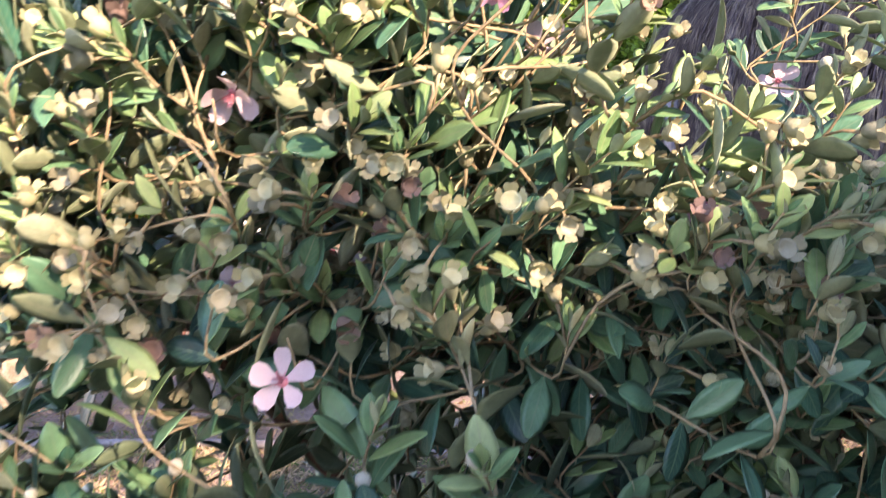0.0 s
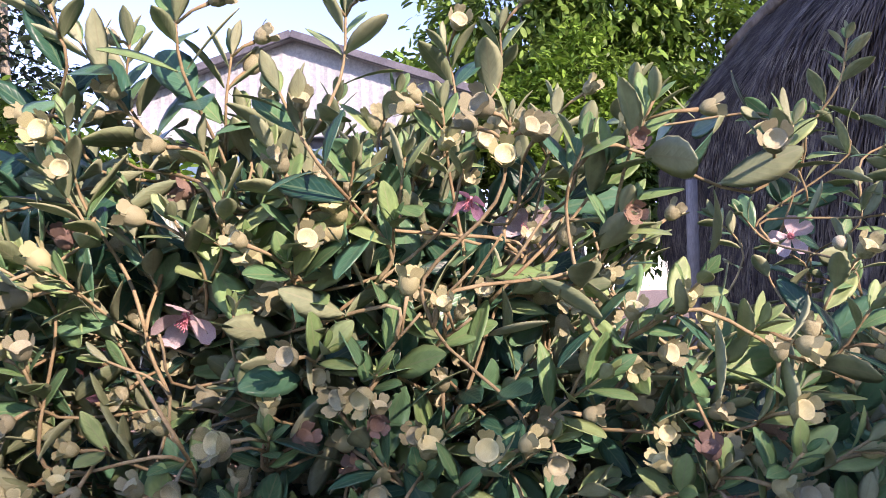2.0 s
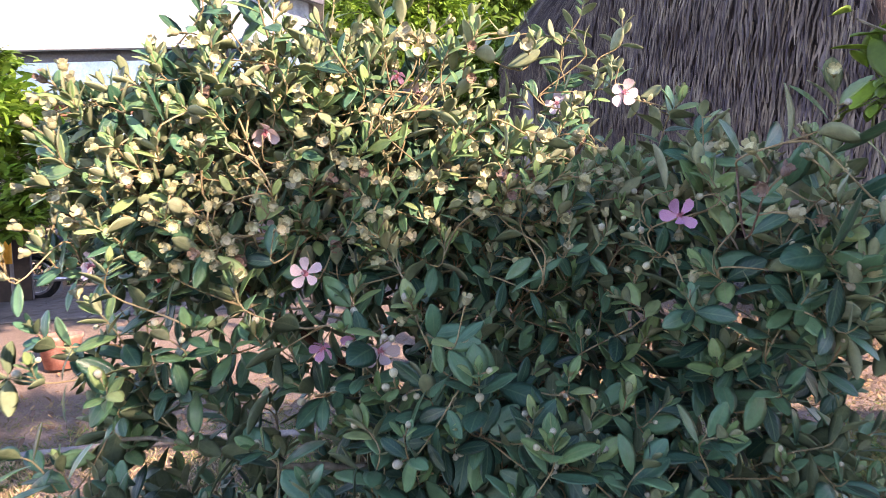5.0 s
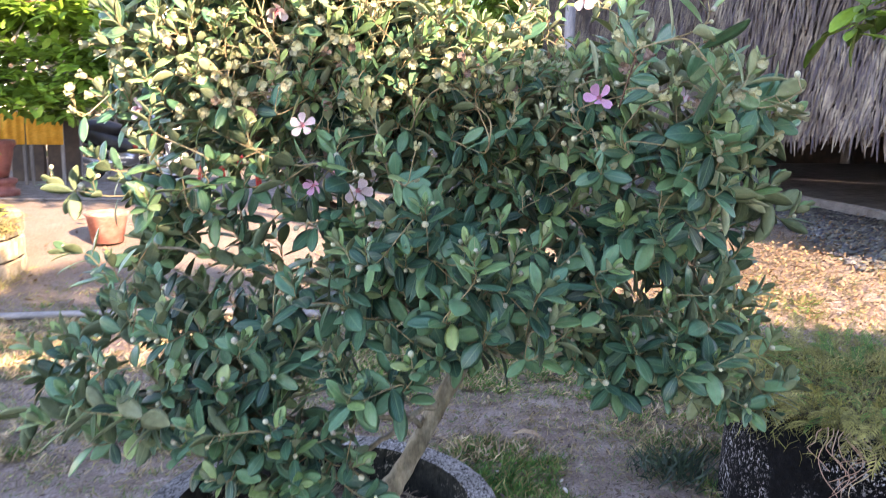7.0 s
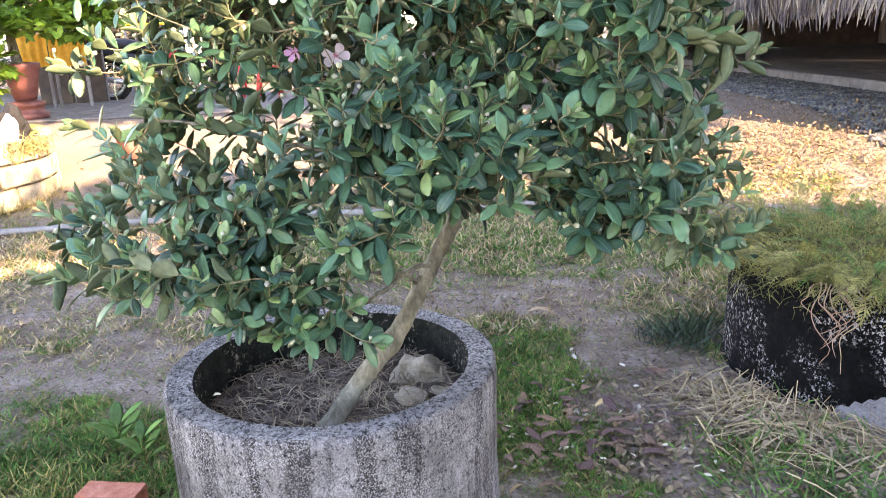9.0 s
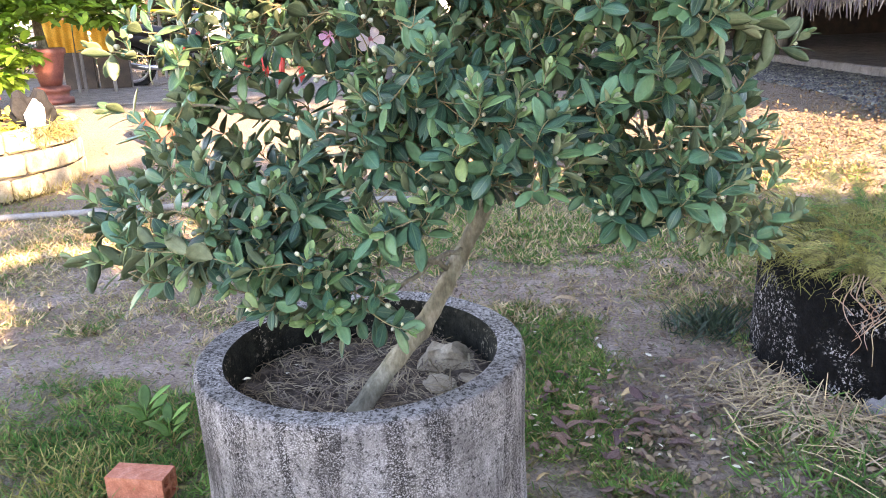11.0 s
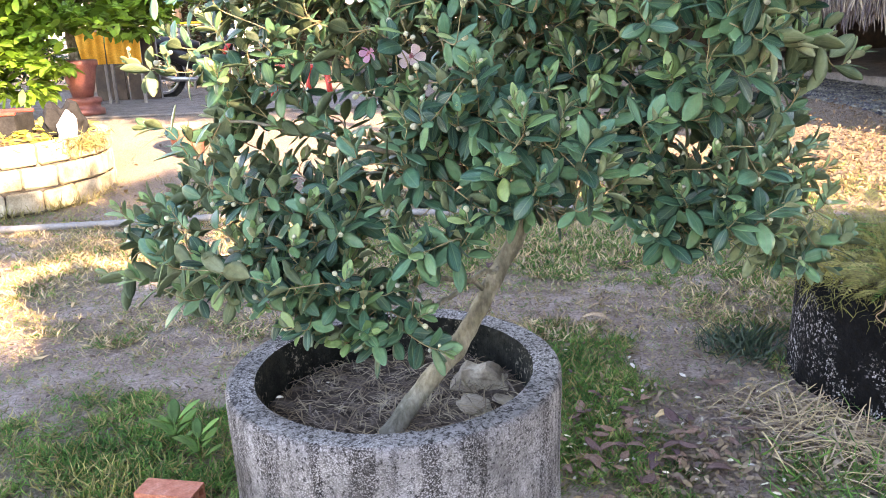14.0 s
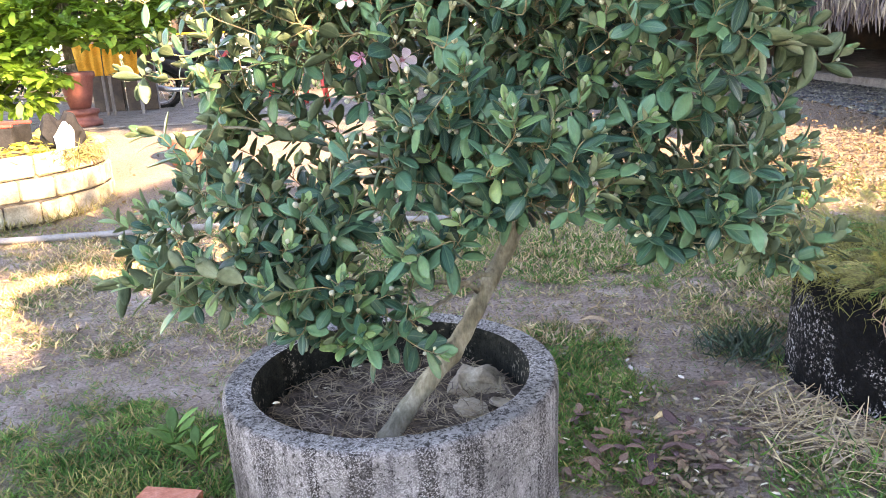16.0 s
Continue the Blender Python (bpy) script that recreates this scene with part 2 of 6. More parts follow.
crumb_mat = surf("brown leaf crumbs", (0.10, 0.068, 0.052), (0.18, 0.13, 0.10), (0.30, 0.235, 0.185), 12, 90, 0.9, 0.2, vary="island", spread=0.5)
dead_leaf = surf("brown dead leaf", (0.11, 0.06, 0.055), (0.19, 0.115, 0.10), (0.31, 0.21, 0.175), 25, 120, 0.8, 0.5, vary="object", spread=0.45)
tan_leaf = surf("tan dead leaf", (0.34, 0.22, 0.12), (0.46, 0.32, 0.19), (0.55, 0.42, 0.27), 25, 120, 0.8, 0.5, vary="object", spread=0.3)
litter_mat = surf("orange-tan leaf litter", (0.15, 0.092, 0.06), (0.235, 0.155, 0.10), (0.33, 0.24, 0.16), 2, 40, 0.8, 0, vary="island", spread=0.4)
white_bit = surf("fallen white petals", (0.42, 0.37, 0.29), (0.5, 0.45, 0.36), (0.57, 0.52, 0.43), 20, 90, 0.7, 0, vary="island", spread=0.25)
gravel_mat = surf("blue-grey gravel", (0.085, 0.085, 0.09), (0.16, 0.16, 0.165), (0.29, 0.285, 0.285), 5, 60, 0.9, 0.3, vary="island", spread=0.55)
thatch_mat = surf("old dark thatch", (0.045, 0.04, 0.042), (0.085, 0.075, 0.075), (0.15, 0.135, 0.13), 3, 45, 0.95, 0.9, stretch=(1, 1, 0.2), world_space=True, depth=0.03)
thatch_sunlit = surf("thatch paled to look sunlit", (0.13, 0.11, 0.09), (0.21, 0.18, 0.15), (0.30, 0.265, 0.22), 3, 45, 0.95, 0.9, stretch=(1, 1, 0.3), world_space=True, depth=0.03)
clay_orange = surf("orange-red clay", (0.32, 0.12, 0.09), (0.42, 0.19, 0.14), (0.50, 0.30, 0.23), 9, 70, 0.8, 0.3, world_space=True)
thatch_straw = surf("weathered thatch straw", (0.07, 0.062, 0.07), (0.145, 0.13, 0.135), (0.27, 0.25, 0.245), 3, 45, 0.95, 0, vary="island", spread=0.5, world_space=True)
wood_grey = surf("weathered grey timber", (0.16, 0.15, 0.145), (0.25, 0.235, 0.225), (0.33, 0.31, 0.3), 6, 70, 0.85, 0.4, stretch=(1, 1, 0.15), world_space=True)
# Near-black brown for walls and boards that stand for shade.
wood_shaded = surf("wood darkened to stand for shade", (0.035, 0.025, 0.02), (0.06, 0.042, 0.03), (0.10, 0.07, 0.05), 5, 60, 0.7, 0.3, world_space=True)
sheet_white = surf("white painted sheet metal", (0.28, 0.31, 0.32), (0.34, 0.37, 0.38), (0.40, 0.43, 0.44), 0.8, 12, 0.5, 0.1, world_space=True)
sheet_blue = surf("faded blue sheet metal", (0.09, 0.17, 0.24), (0.13, 0.23, 0.31), (0.17, 0.28, 0.37), 0.9, 12, 0.5, 0.1, world_space=True)
trim_dark = surf("dark grey roof trim", (0.055, 0.06, 0.07), (0.09, 0.095, 0.11), (0.13, 0.135, 0.15), 1.5, 20, 0.6, 0.1, world_space=True)
wall_brown = surf("red-brown painted fascia", (0.20, 0.09, 0.05), (0.28, 0.13, 0.08), (0.34, 0.18, 0.11), 1.5, 20, 0.7, 0.1, world_space=True)
plaster = surf("grey-cream plaster", (0.42, 0.40, 0.36), (0.52, 0.50, 0.45), (0.60, 0.58, 0.53), 1.2, 30, 0.9, 0.3, world_space=True)
roof_tin = surf("grey tin roof", (0.22, 0.22, 0.23), (0.30, 0.30, 0.31), (0.38, 0.38, 0.39), 1.0, 20, 0.5, 0.2, world_space=True)
orange_cloth = surf("orange cloth", (0.62, 0.27, 0.03), (0.74, 0.36, 0.05), (0.80, 0.45, 0.09), 4, 60, 0.85, 0.2, world_space=True)
yellow_paint = surf("yellow plastic", (0.68, 0.46, 0.02), (0.78, 0.55, 0.03), (0.82, 0.62, 0.07), 4, 60, 0.5, 0.1, world_space=True)
red_plastic = surf("red plastic", (0.50, 0.035, 0.025), (0.62, 0.055, 0.04), (0.68, 0.09, 0.06), 4, 60, 0.4, 0.1, world_space=True)
black_plastic = surf("black plastic", (0.012, 0.012, 0.013), (0.02, 0.02, 0.022), (0.035, 0.035, 0.038), 6, 60, 0.45, 0.1, world_space=True)
white_card = surf("white card", (0.66, 0.65, 0.63), (0.74, 0.73, 0.71), (0.79, 0.78, 0.76), 6, 60, 0.8, 0.1, world_space=True)
bag_grey = surf("dull pale grey plastic", (0.26, 0.25, 0.26), (0.34, 0.33, 0.335), (0.42, 0.41, 0.41), 14, 60, 0.6, 0.3, world_space=True)
chrome = surf("dull chrome", (0.45, 0.45, 0.46), (0.55, 0.55, 0.56), (0.62, 0.62, 0.63), 6, 60, 0.3, 0.1, metal=0.9, world_space=True)
rubber = surf("black rubber", (0.014, 0.014, 0.014), (0.022, 0.022, 0.022), (0.035, 0.034, 0.033), 9, 80, 0.85, 0.3, world_space=True)
bright_leaf = surf("bright yellow-green leaves", (0.085, 0.185, 0.026), (0.155, 0.295, 0.04), (0.25, 0.41, 0.065), 1.5, 20, 0.5, 0, vary="island", spread=0.4, glow=0.38, world_space=True)
mid_leaf = surf("mid-green tree leaves", (0.06, 0.13, 0.025), (0.11, 0.215, 0.038), (0.19, 0.31, 0.055), 1.0, 20, 0.5, 0, vary="island", spread=0.45, glow=0.25, world_space=True)
dark_leaf = surf("dark conifer foliage", (0.014, 0.034, 0.02), (0.024, 0.055, 0.032), (0.04, 0.08, 0.045), 1.0, 20, 0.6, 0, vary="island", spread=0.4, glow=0.1, world_space=True)
juniper_mat = surf("yellow-green feathery sprigs", (0.15, 0.155, 0.05), (0.26, 0.245, 0.095), (0.39, 0.35, 0.16), 5, 40, 0.8, 0, vary="island", spread=0.4, glow=0.2, world_space=True)
root_mat = surf("pinkish dry roots", (0.30, 0.17, 0.12), (0.42, 0.27, 0.20), (0.52, 0.38, 0.30), 12, 90, 0.85, 0.3, world_space=True)


def ground_mat():
    m = bpy.data.materials.new("earth and turf")
    m.use_nodes = True
    n, l = links_of(m)
    b = n["Principled BSDF"]
    pos = n.new("ShaderNodeNewGeometry").outputs["Position"]
    at = n.new("ShaderNodeAttribute")
    at.attribute_name = "turf"
    earth = ramp_of(n, [(0.32, (0.165, 0.12, 0.092)), (0.5, (0.34, 0.262, 0.216)), (0.66, (0.50, 0.41, 0.36))])
    l.new(noise_of(n, l, pos, 3.2, 12.0, 0.75), earth.inputs[0])
    turf = ramp_of(n, [(0.3, (0.055, 0.060, 0.030)), (0.5, (0.105, 0.118, 0.052)), (0.7, (0.20, 0.19, 0.10))])
    l.new(noise_of(n, l, pos, 6.0, 8.0, 0.7), turf.inputs[0])
    col = mixed(n, l, "MIX", at.outputs["Fac"], earth.outputs[0], turf.outputs[0])
    grain = ramp_of(n, [(0.34, (0.5, 0.48, 0.46)), (0.5, (0.98, 0.98, 0.98)), (0.66, (1.42, 1.4, 1.38))])
    l.new(noise_of(n, l, pos, 75.0, 6.0, 0.75), grain.inputs[0])
    col = mixed(n, l, "MULTIPLY", 1.0, col, grain.outputs[0])
    warm = n.new("ShaderNodeAttribute")
    warm.attribute_name = "sandy"
    col = mixed(n, l, "MIX", warm.outputs["Fac"], col, mixed(n, l, "MULTIPLY", 1.0, (0.25, 0.20, 0.155), grain.outputs[0]))
    l.new(col, b.inputs["Base Color"])
    b.inputs["Roughness"].default_value = 0.96
    b.inputs["Specular IOR Level"].default_value = 0.1
    bp = n.new("ShaderNodeBump")
    bp.inputs["Strength"].default_value, bp.inputs["Distance"].default_value = 1.0, 0.03
    l.new(noise_of(n, l, pos, 45.0, 8.0, 0.75), bp.inputs["Height"])
    l.new(bp.outputs[0], b.inputs["Normal"])
    return m


earth_mat = ground_mat()


# ---- building blocks ----
class Geo:
    """Gathers vertices and faces of one mesh."""

    def __init__(self):
        self.v, self.f, self.m, self.count = [], [], [], 0

    def add(self, v, f, slot=0):
        v = np.asarray(v, float)
        self.v.append(v)
        self.f.extend(tuple(int(i) + self.count for i in q) for q in f)
        self.m.extend([slot] * len(f))
        self.count += len(v)
        return self

    def mesh(self, name, mats, smooth=True):
        me = bpy.data.meshes.new(name)
        me.from_pydata(np.concatenate(self.v).tolist(), [], self.f)
        for m in mats:
            me.materials.append(m)
        me.polygons.foreach_set("material_index", self.m)
        me.polygons.foreach_set("use_smooth", [smooth] * len(self.f))
        me.update()
        return me

    def put(self, name, mats, parent=None, label="", smooth=True):
        ob = new(name, self.mesh(name, mats if isinstance(mats, (list, tuple)) else [mats], smooth))
        return tagged(under(ob, parent), label) if label else under(ob, parent)


def under(ob, parent):
    """Makes ob a part of parent, its vertices staying where they are in the world."""
    if parent is not None:
        ob.parent = parent
        if parent.type == "EMPTY":
            ob.matrix_parent_inverse = Matrix.Translation(-parent.location)
    return ob


def part(name, bm, material, parent, label="", smooth=False):
    me = bpy.data.meshes.new(name)
    bm.to_mesh(me)
    bm.free()
    me.materials.append(material)
    me.polygons.foreach_set("use_smooth", [smooth] * len(me.polygons))
    ob = under(new(name, me), parent)
    return tagged(ob, label) if label else ob


def thing(name, at, label, category, group="", kind=""):
    e = new(name)
    e.location = at
    e.empty_display_size = 0.05
    return tagged(e, label, category, group, kind)


def box(size, at=(0, 0, 0), bevel=0.006, turn=0.0, jitter=0.0):
    bm = bmesh.new()
    bmesh.ops.create_cube(bm, size=1.0)
    bmesh.ops.scale(bm, vec=size, verts=bm.verts)
    if bevel:
        bmesh.ops.bevel(bm, geom=bm.edges[:], offset=bevel, segments=1, affect="EDGES")
    if jitter:
        for v in bm.verts:
            v.co += Vector(rng.normal(0, jitter, 3))
    bmesh.ops.transform(bm, matrix=pose(*at, 0, 0, turn), verts=bm.verts)
    return bm


def lathe(profile, segs=64, wobble=0.0, top_slot=None):
    """Turns a closed or open (radius, height) profile about the z axis."""
    k = len(profile)
    v, f = [], []
    for i in range(segs):
        a = 2 * math.pi * i / segs
        for r, z in profile:
            w = 1 + wobble * noise.noise(Vector((3 * math.cos(a), 3 * math.sin(a), 4 * z)))
            v.append((r * w * math.cos(a), r * w * math.sin(a), z + wobble * 0.3 * noise.noise(Vector((7 * math.cos(a), 7 * math.sin(a), 9 * r)))))
    for i in range(segs):
        j = (i + 1) % segs
        for q in range(k - 1):
            f.append((i * k + q, j * k + q, j * k + q + 1, i * k + q + 1))
    return v, f


def tube(points, radii, sides=7):
    """A tapered tube along points, closed at both ends."""
    p = np.asarray(points, float)
    r = np.broadcast_to(np.asarray(radii, float), (len(p),))
    t = np.gradient(p, axis=0)
    t /= np.linalg.norm(t, axis=1)[:, None] + 1e-9
    ref = np.array([0.31, 0.22, 0.92]) if abs(t[0] @ np.array([0.31, 0.22, 0.92])) < 0.9 else np.array([1.0, 0, 0])
    v, f = [], []
    for i in range(len(p)):
        a = np.cross(t[i], ref)
        a /= np.linalg.norm(a)
        b = np.cross(t[i], a)
        ref = np.cross(a, t[i])
        for s in range(sides):
            w = 2 * math.pi * s / sides
            v.append(p[i] + r[i] * (math.cos(w) * a + math.sin(w) * b))
    for i in range(len(p) - 1):
        for s in range(sides):
            u = (s + 1) % sides
            f.append((i * sides + s, i * sides + u, (i + 1) * sides + u, (i + 1) * sides + s))
    f.append(tuple(range(sides))[::-1])
    f.append(tuple((len(p) - 1) * sides + s for s in range(sides)))
    return v, f


def bend(points, n):
    """A smooth curve through the points, n steps to each stretch."""
    p = [np.asarray(q, float) for q in points]
    p = [2 * p[0] - p[1]] + p + [2 * p[-1] - p[-2]]
    out = []
    for i in range(1, len(p) - 2):
        for s in range(n):
            t = s / n
            out.append(0.5 * (2 * p[i] + (p[i + 1] - p[i - 1]) * t + (2 * p[i - 1] - 5 * p[i] + 4 * p[i + 1] - p[i + 2]) * t * t + (3 * p[i] - p[i - 1] - 3 * p[i + 1] + p[i + 2]) * t ** 3))
    out.append(p[-2])
    return np.array(out)


def scatter(name, v, f, where, turns, sizes, mats, parent=None, slots=None, uv=None):
    """One mesh of many copies of a small shape: v, f the shape; where (n, 3), turns (n, 3, 3), sizes (n,)."""
    v = np.asarray(v, float)
    n, k = len(where), len(v)
    co = (np.einsum("nij,kj->nki", turns, v) * np.asarray(sizes)[:, None, None] + np.asarray(where)[:, None, :]).reshape(-1, 3)
    me = bpy.data.meshes.new(name)
    lens = np.array([len(q) for q in f])
    flat = np.array([i for q in f for i in q])
    loops = (flat[None, :] + (np.arange(n) * k)[:, None]).ravel()
    me.vertices.add(n * k)
    me.vertices.foreach_set("co", co.ravel())
    me.loops.add(len(loops))
    me.loops.foreach_set("vertex_index", loops.astype(np.int32))
    total = np.tile(lens, n)
    me.polygons.add(len(total))
    me.polygons.foreach_set("loop_start", np.concatenate(([0], np.cumsum(total)[:-1])).astype(np.int32))
    me.polygons.foreach_set("loop_total", total.astype(np.int32))
    for m in mats:
        me.materials.append(m)
    if slots is not None:
        me.polygons.foreach_set("material_index", np.tile(np.asarray(slots, np.int32), n))
    me.polygons.foreach_set("use_smooth", np.ones(len(total), bool))
    if uv is not None:
        layer = me.uv_layers.new(name="UVMap")
        layer.data.foreach_set("uv", np.tile(np.asarray(uv, float)[flat], (n, 1)).ravel())
    me.update(calc_edges=True)
    me.validate()
    return under(new(name, me), parent)


def axes(along, up):
    """Rotation matrices (n, 3, 3) with x along, z near up."""
    x = along / (np.linalg.norm(along, axis=1)[:, None] + 1e-9)
    y = np.cross(up, x)
    y /= np.linalg.norm(y, axis=1)[:, None] + 1e-9
    return np.stack([x, y, np.cross(x, y)], axis=2)


def random_dirs(n, flat=1.0):
    d = rng.normal(size=(n, 3))
    d[:, 2] *= flat
    return d / np.linalg.norm(d, axis=1)[:, None]


SMALL_LEAF_V = [(0, 0, 0), (0.35, 0.2, 0.05), (0.35, -0.2, 0.05), (0.75, 0.17, 0.02), (0.75, -0.17, 0.02), (1.0, 0, -0.08)]
SMALL_LEAF_F = [(0, 2, 1), (1, 2, 4, 3), (3, 4, 5)]


# ---- ground ----
def rise(x, y):
    """Height of the ground: flat round the planters, a gentle rise to the patio and the hut."""
    x, y = np.asarray(x, float), np.asarray(y, float)
    t = np.clip((np.maximum(y, np.where(x > 2.5, y + (x - 2.5) * 0.9, y)) - 5.2) / 3.2, 0, 1)
    return 0.40 * t * t * (3 - 2 * t)


def blob(x, y, cx, cy, rx, ry):
    return np.exp(-(((x - cx) / rx) ** 2 + ((y - cy) / ry) ** 2))


def wave(x, y, s, seed):
    r = np.random.default_rng(seed)
    out = 0
    for i in range(9):
        a, ph = r.uniform(0, 6.28, 2)
        k = s * r.uniform(0.5, 2.2)
        out = out + np.sin(k * (x * math.cos(a) + y * math.sin(a)) + ph)
    return out / 4.5


def turf_at(x, y):
    """How grassy the ground is, 0 to 1."""
    g = 0.34 + 0.28 * wave(x, y, 2.6, 3) + 0.34 * wave(x, y, 9.0, 4) + 0.26 * wave(x, y, 24.0, 14)
    g = g + 0.9 * blob(x, y, 0.55, 1.65, 0.26, 0.55) + 0.8 * blob(x, y, -0.85, 1.35, 0.45, 0.45) + 0.4 * blob(x, y, 0.3, 3.8, 1.6, 0.5) + 0.3 * blob(x, y, 1.25, 2.6, 0.35, 0.4)
    g = g - 0.9 * blob(x, y, -1.6, 2.15, 0.75, 0.32) - 1.0 * blob(x, y, 0.45, 2.75, 0.7, 0.32) - 0.6 * blob(x, y, 1.05, 1.95, 0.22, 0.3) - 0.7 * blob(x, y, 0.95, 1.45, 0.3, 0.4) - 0.5 * blob(x, y, -1.4, 3.0, 0.8, 0.3) - 0.8 * blob(x, y, 2.2, 4.3, 1.2, 0.4)
    return np.clip(g, 0, 1) * np.clip((6.0 - y) / 1.2, 0, 1)


def build_ground():
    xs = np.concatenate([[-400, -120, -40, -18, -10], np.arange(-6, 6.01, 0.06), [8, 11, 16, 25, 60, 150, 400]])
    ys = np.concatenate([[-300, -80, -25, -10, -5], np.arange(-1.5, 9.5, 0.06), [10.5, 12, 15, 20, 30, 60, 150, 500]])
    X, Y = np.meshgrid(xs, ys, indexing="ij")
    fine = ((abs(X) < 6) & (Y > -1.5) & (Y < 9.5)).astype(float)
    Z = rise(X, Y) + fine * (0.010 * wave(X, Y, 3.0, 5) + 0.006 * wave(X, Y, 11.0, 6)) - 0.012
    v = np.stack([X, Y, Z], -1).reshape(-1, 3)
    nx, ny = len(xs), len(ys)
    i, j = np.meshgrid(np.arange(nx - 1), np.arange(ny - 1), indexing="ij")
    q = (i * ny + j).ravel()
    f = np.stack([q, q + ny, q + ny + 1, q + 1], -1).tolist()
    g = Geo().add(v, f)
    ob = tagged(g.put("ground", earth_mat), "bare trodden earth with patchy turf", "ground", kind="structure")
    t = ob.data.attributes.new("turf", "FLOAT", "POINT")
    t.data.foreach_set("value", turf_at(v[:, 0], v[:, 1]).astype(np.float32))
    s = ob.data.attributes.new("sandy", "FLOAT", "POINT")
    x, y = v[:, 0], v[:, 1]
    sand = np.clip((y - 4.6 + 0.4 * wave(x, y, 2.0, 8)) / 1.2, 0, 1) * 0.8
    s.data.foreach_set("value", sand.astype(np.float32))
    return ob


build_ground()


# ---- the planter: a cast concrete ring ----
PX, PY, RIM, SOIL = -0.10, 0.87, 0.52, 0.40


def build_planter():
    t = thing("planter", (PX, PY, 0), "round weathered grey concrete ring planter with near-black inside", "planter")
    R, I = 0.415, 0.343
    outer = [(R + 0.004, -0.02), (R + 0.004, 0.12), (R, 0.25), (R + 0.002, 0.38), (R + 0.005, RIM - 0.035), (R + 0.004, RIM - 0.012), (R + 0.001, RIM - 0.004), (R - 0.005, RIM)]
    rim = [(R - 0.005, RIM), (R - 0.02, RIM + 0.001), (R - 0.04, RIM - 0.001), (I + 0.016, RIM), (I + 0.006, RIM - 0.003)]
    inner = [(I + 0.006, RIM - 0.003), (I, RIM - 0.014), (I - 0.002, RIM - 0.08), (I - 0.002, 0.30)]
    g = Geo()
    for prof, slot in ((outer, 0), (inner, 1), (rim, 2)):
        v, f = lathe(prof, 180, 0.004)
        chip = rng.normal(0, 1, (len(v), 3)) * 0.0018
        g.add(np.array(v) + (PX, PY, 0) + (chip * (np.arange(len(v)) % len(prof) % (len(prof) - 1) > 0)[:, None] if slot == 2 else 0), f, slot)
    g.put("ring", [concrete, concrete_inner, concrete_rim], t)
    n = 26
    v, f = [(PX, PY, SOIL + 0.015)], []
    for k in range(1, 11):
        for s in range(n * 2):
            a = math.pi * s / n
            r = 0.0345 * k
            x, y = PX + r * math.cos(a), PY + r * math.sin(a)
            v.append((x, y, SOIL + 0.02 * noise.noise((x * 9, y * 9, 1)) + 0.012 * noise.noise((x * 30, y * 30, 4)) + 0.03 * (x - PX)))
    m = n * 2
    for s in range(m):
        f.append((0, 1 + s, 1 + (s + 1) % m))
        for k in range(9):
            a = 1 + k * m
            f.append((a + s, a + m + s, a + m + (s + 1) % m, a + (s + 1) % m))
    Geo().add(v, f).put("soil", soil_mat, t, "dry crumbly grey-brown soil")
    k = 2100
    r, a = 0.33 * rng.random(k) ** 0.62, rng.random(k) * 6.283
    w = np.stack([PX + r * np.cos(a), PY + r * np.sin(a), SOIL + 0.010 + 0.03 * r * np.cos(a) + 0.012 * rng.random(k)], -1)
    strip = [(-0.5, -0.03, 0), (-0.5, 0.03, 0), (0, -0.035, 0.06), (0, 0.035, 0.06), (0.5, -0.02, 0), (0.5, 0.02, 0)]
    ob = scatter("mulch", strip, [(0, 2, 3, 1), (2, 4, 5, 3)], w, axes(random_dirs(k, 0.25), np.tile([0, 0, 1.0], (k, 1)) + 0.3 * random_dirs(k)), rng.uniform(0.012, 0.062, k), [mulch_mat], t)
    tagged(ob, "dry grey twig and straw bits", kind="stuff")


build_planter()


def rock(name, at, size, seed, label, m=stone_mat, flat=0.5):
    bm = bmesh.new()
    bmesh.ops.create_icosphere(bm, subdivisions=3, radius=1.0)
    for v in bm.verts:
        d = v.co.normalized()
        k = 0.8 + 0.35 * noise.noise(d * 1.3 + Vector((seed, 0, 0))) + 0.10 * noise.noise(d * 4 + Vector((0, seed, 0)))
        c = d * k
        c = Vector((max(-0.75, min(0.75, c.x)), max(-0.7, min(0.7, c.y)), max(-0.6, min(0.62, c.z))))
        v.co = Vector((c.x * size, c.y * size * 0.8, c.z * size * flat))
    bmesh.ops.transform(bm, matrix=pose(*at, 6, -5, seed * 47), verts=bm.verts)
    t = thing(name, at, label, "stone", "stones in the planter")
    part("stone_body", bm, m, t, smooth=False)
    return t




def wedge_stone(at, length, wide, high, turn):
    """A split stone with one ridge, sloping to both sides."""
    t = thing("stone", at, "wedge-shaped tan sandstone half sunk in the soil", "stone", "stones in the planter")
    bm = box((length, wide, high), (0, 0, high * 0.35), 0.004)
    bmesh.ops.subdivide_edges(bm, edges=bm.edges, cuts=3, use_grid_fill=True)
    for v in bm.verts:
        k = max(0.0, v.co.z / high)
        v.co.x = v.co.x * (1 - 0.72 * k) - 0.10 * length * k
        v.co.y *= 1 - 0.55 * k
        v.co += 0.014 * noise.noise_vector(v.co * 26)
    bmesh.ops.transform(bm, matrix=pose(*at, 0, 0, turn), verts=bm.verts)
    part("stone_body", bm, stone_mat, t, smooth=False)


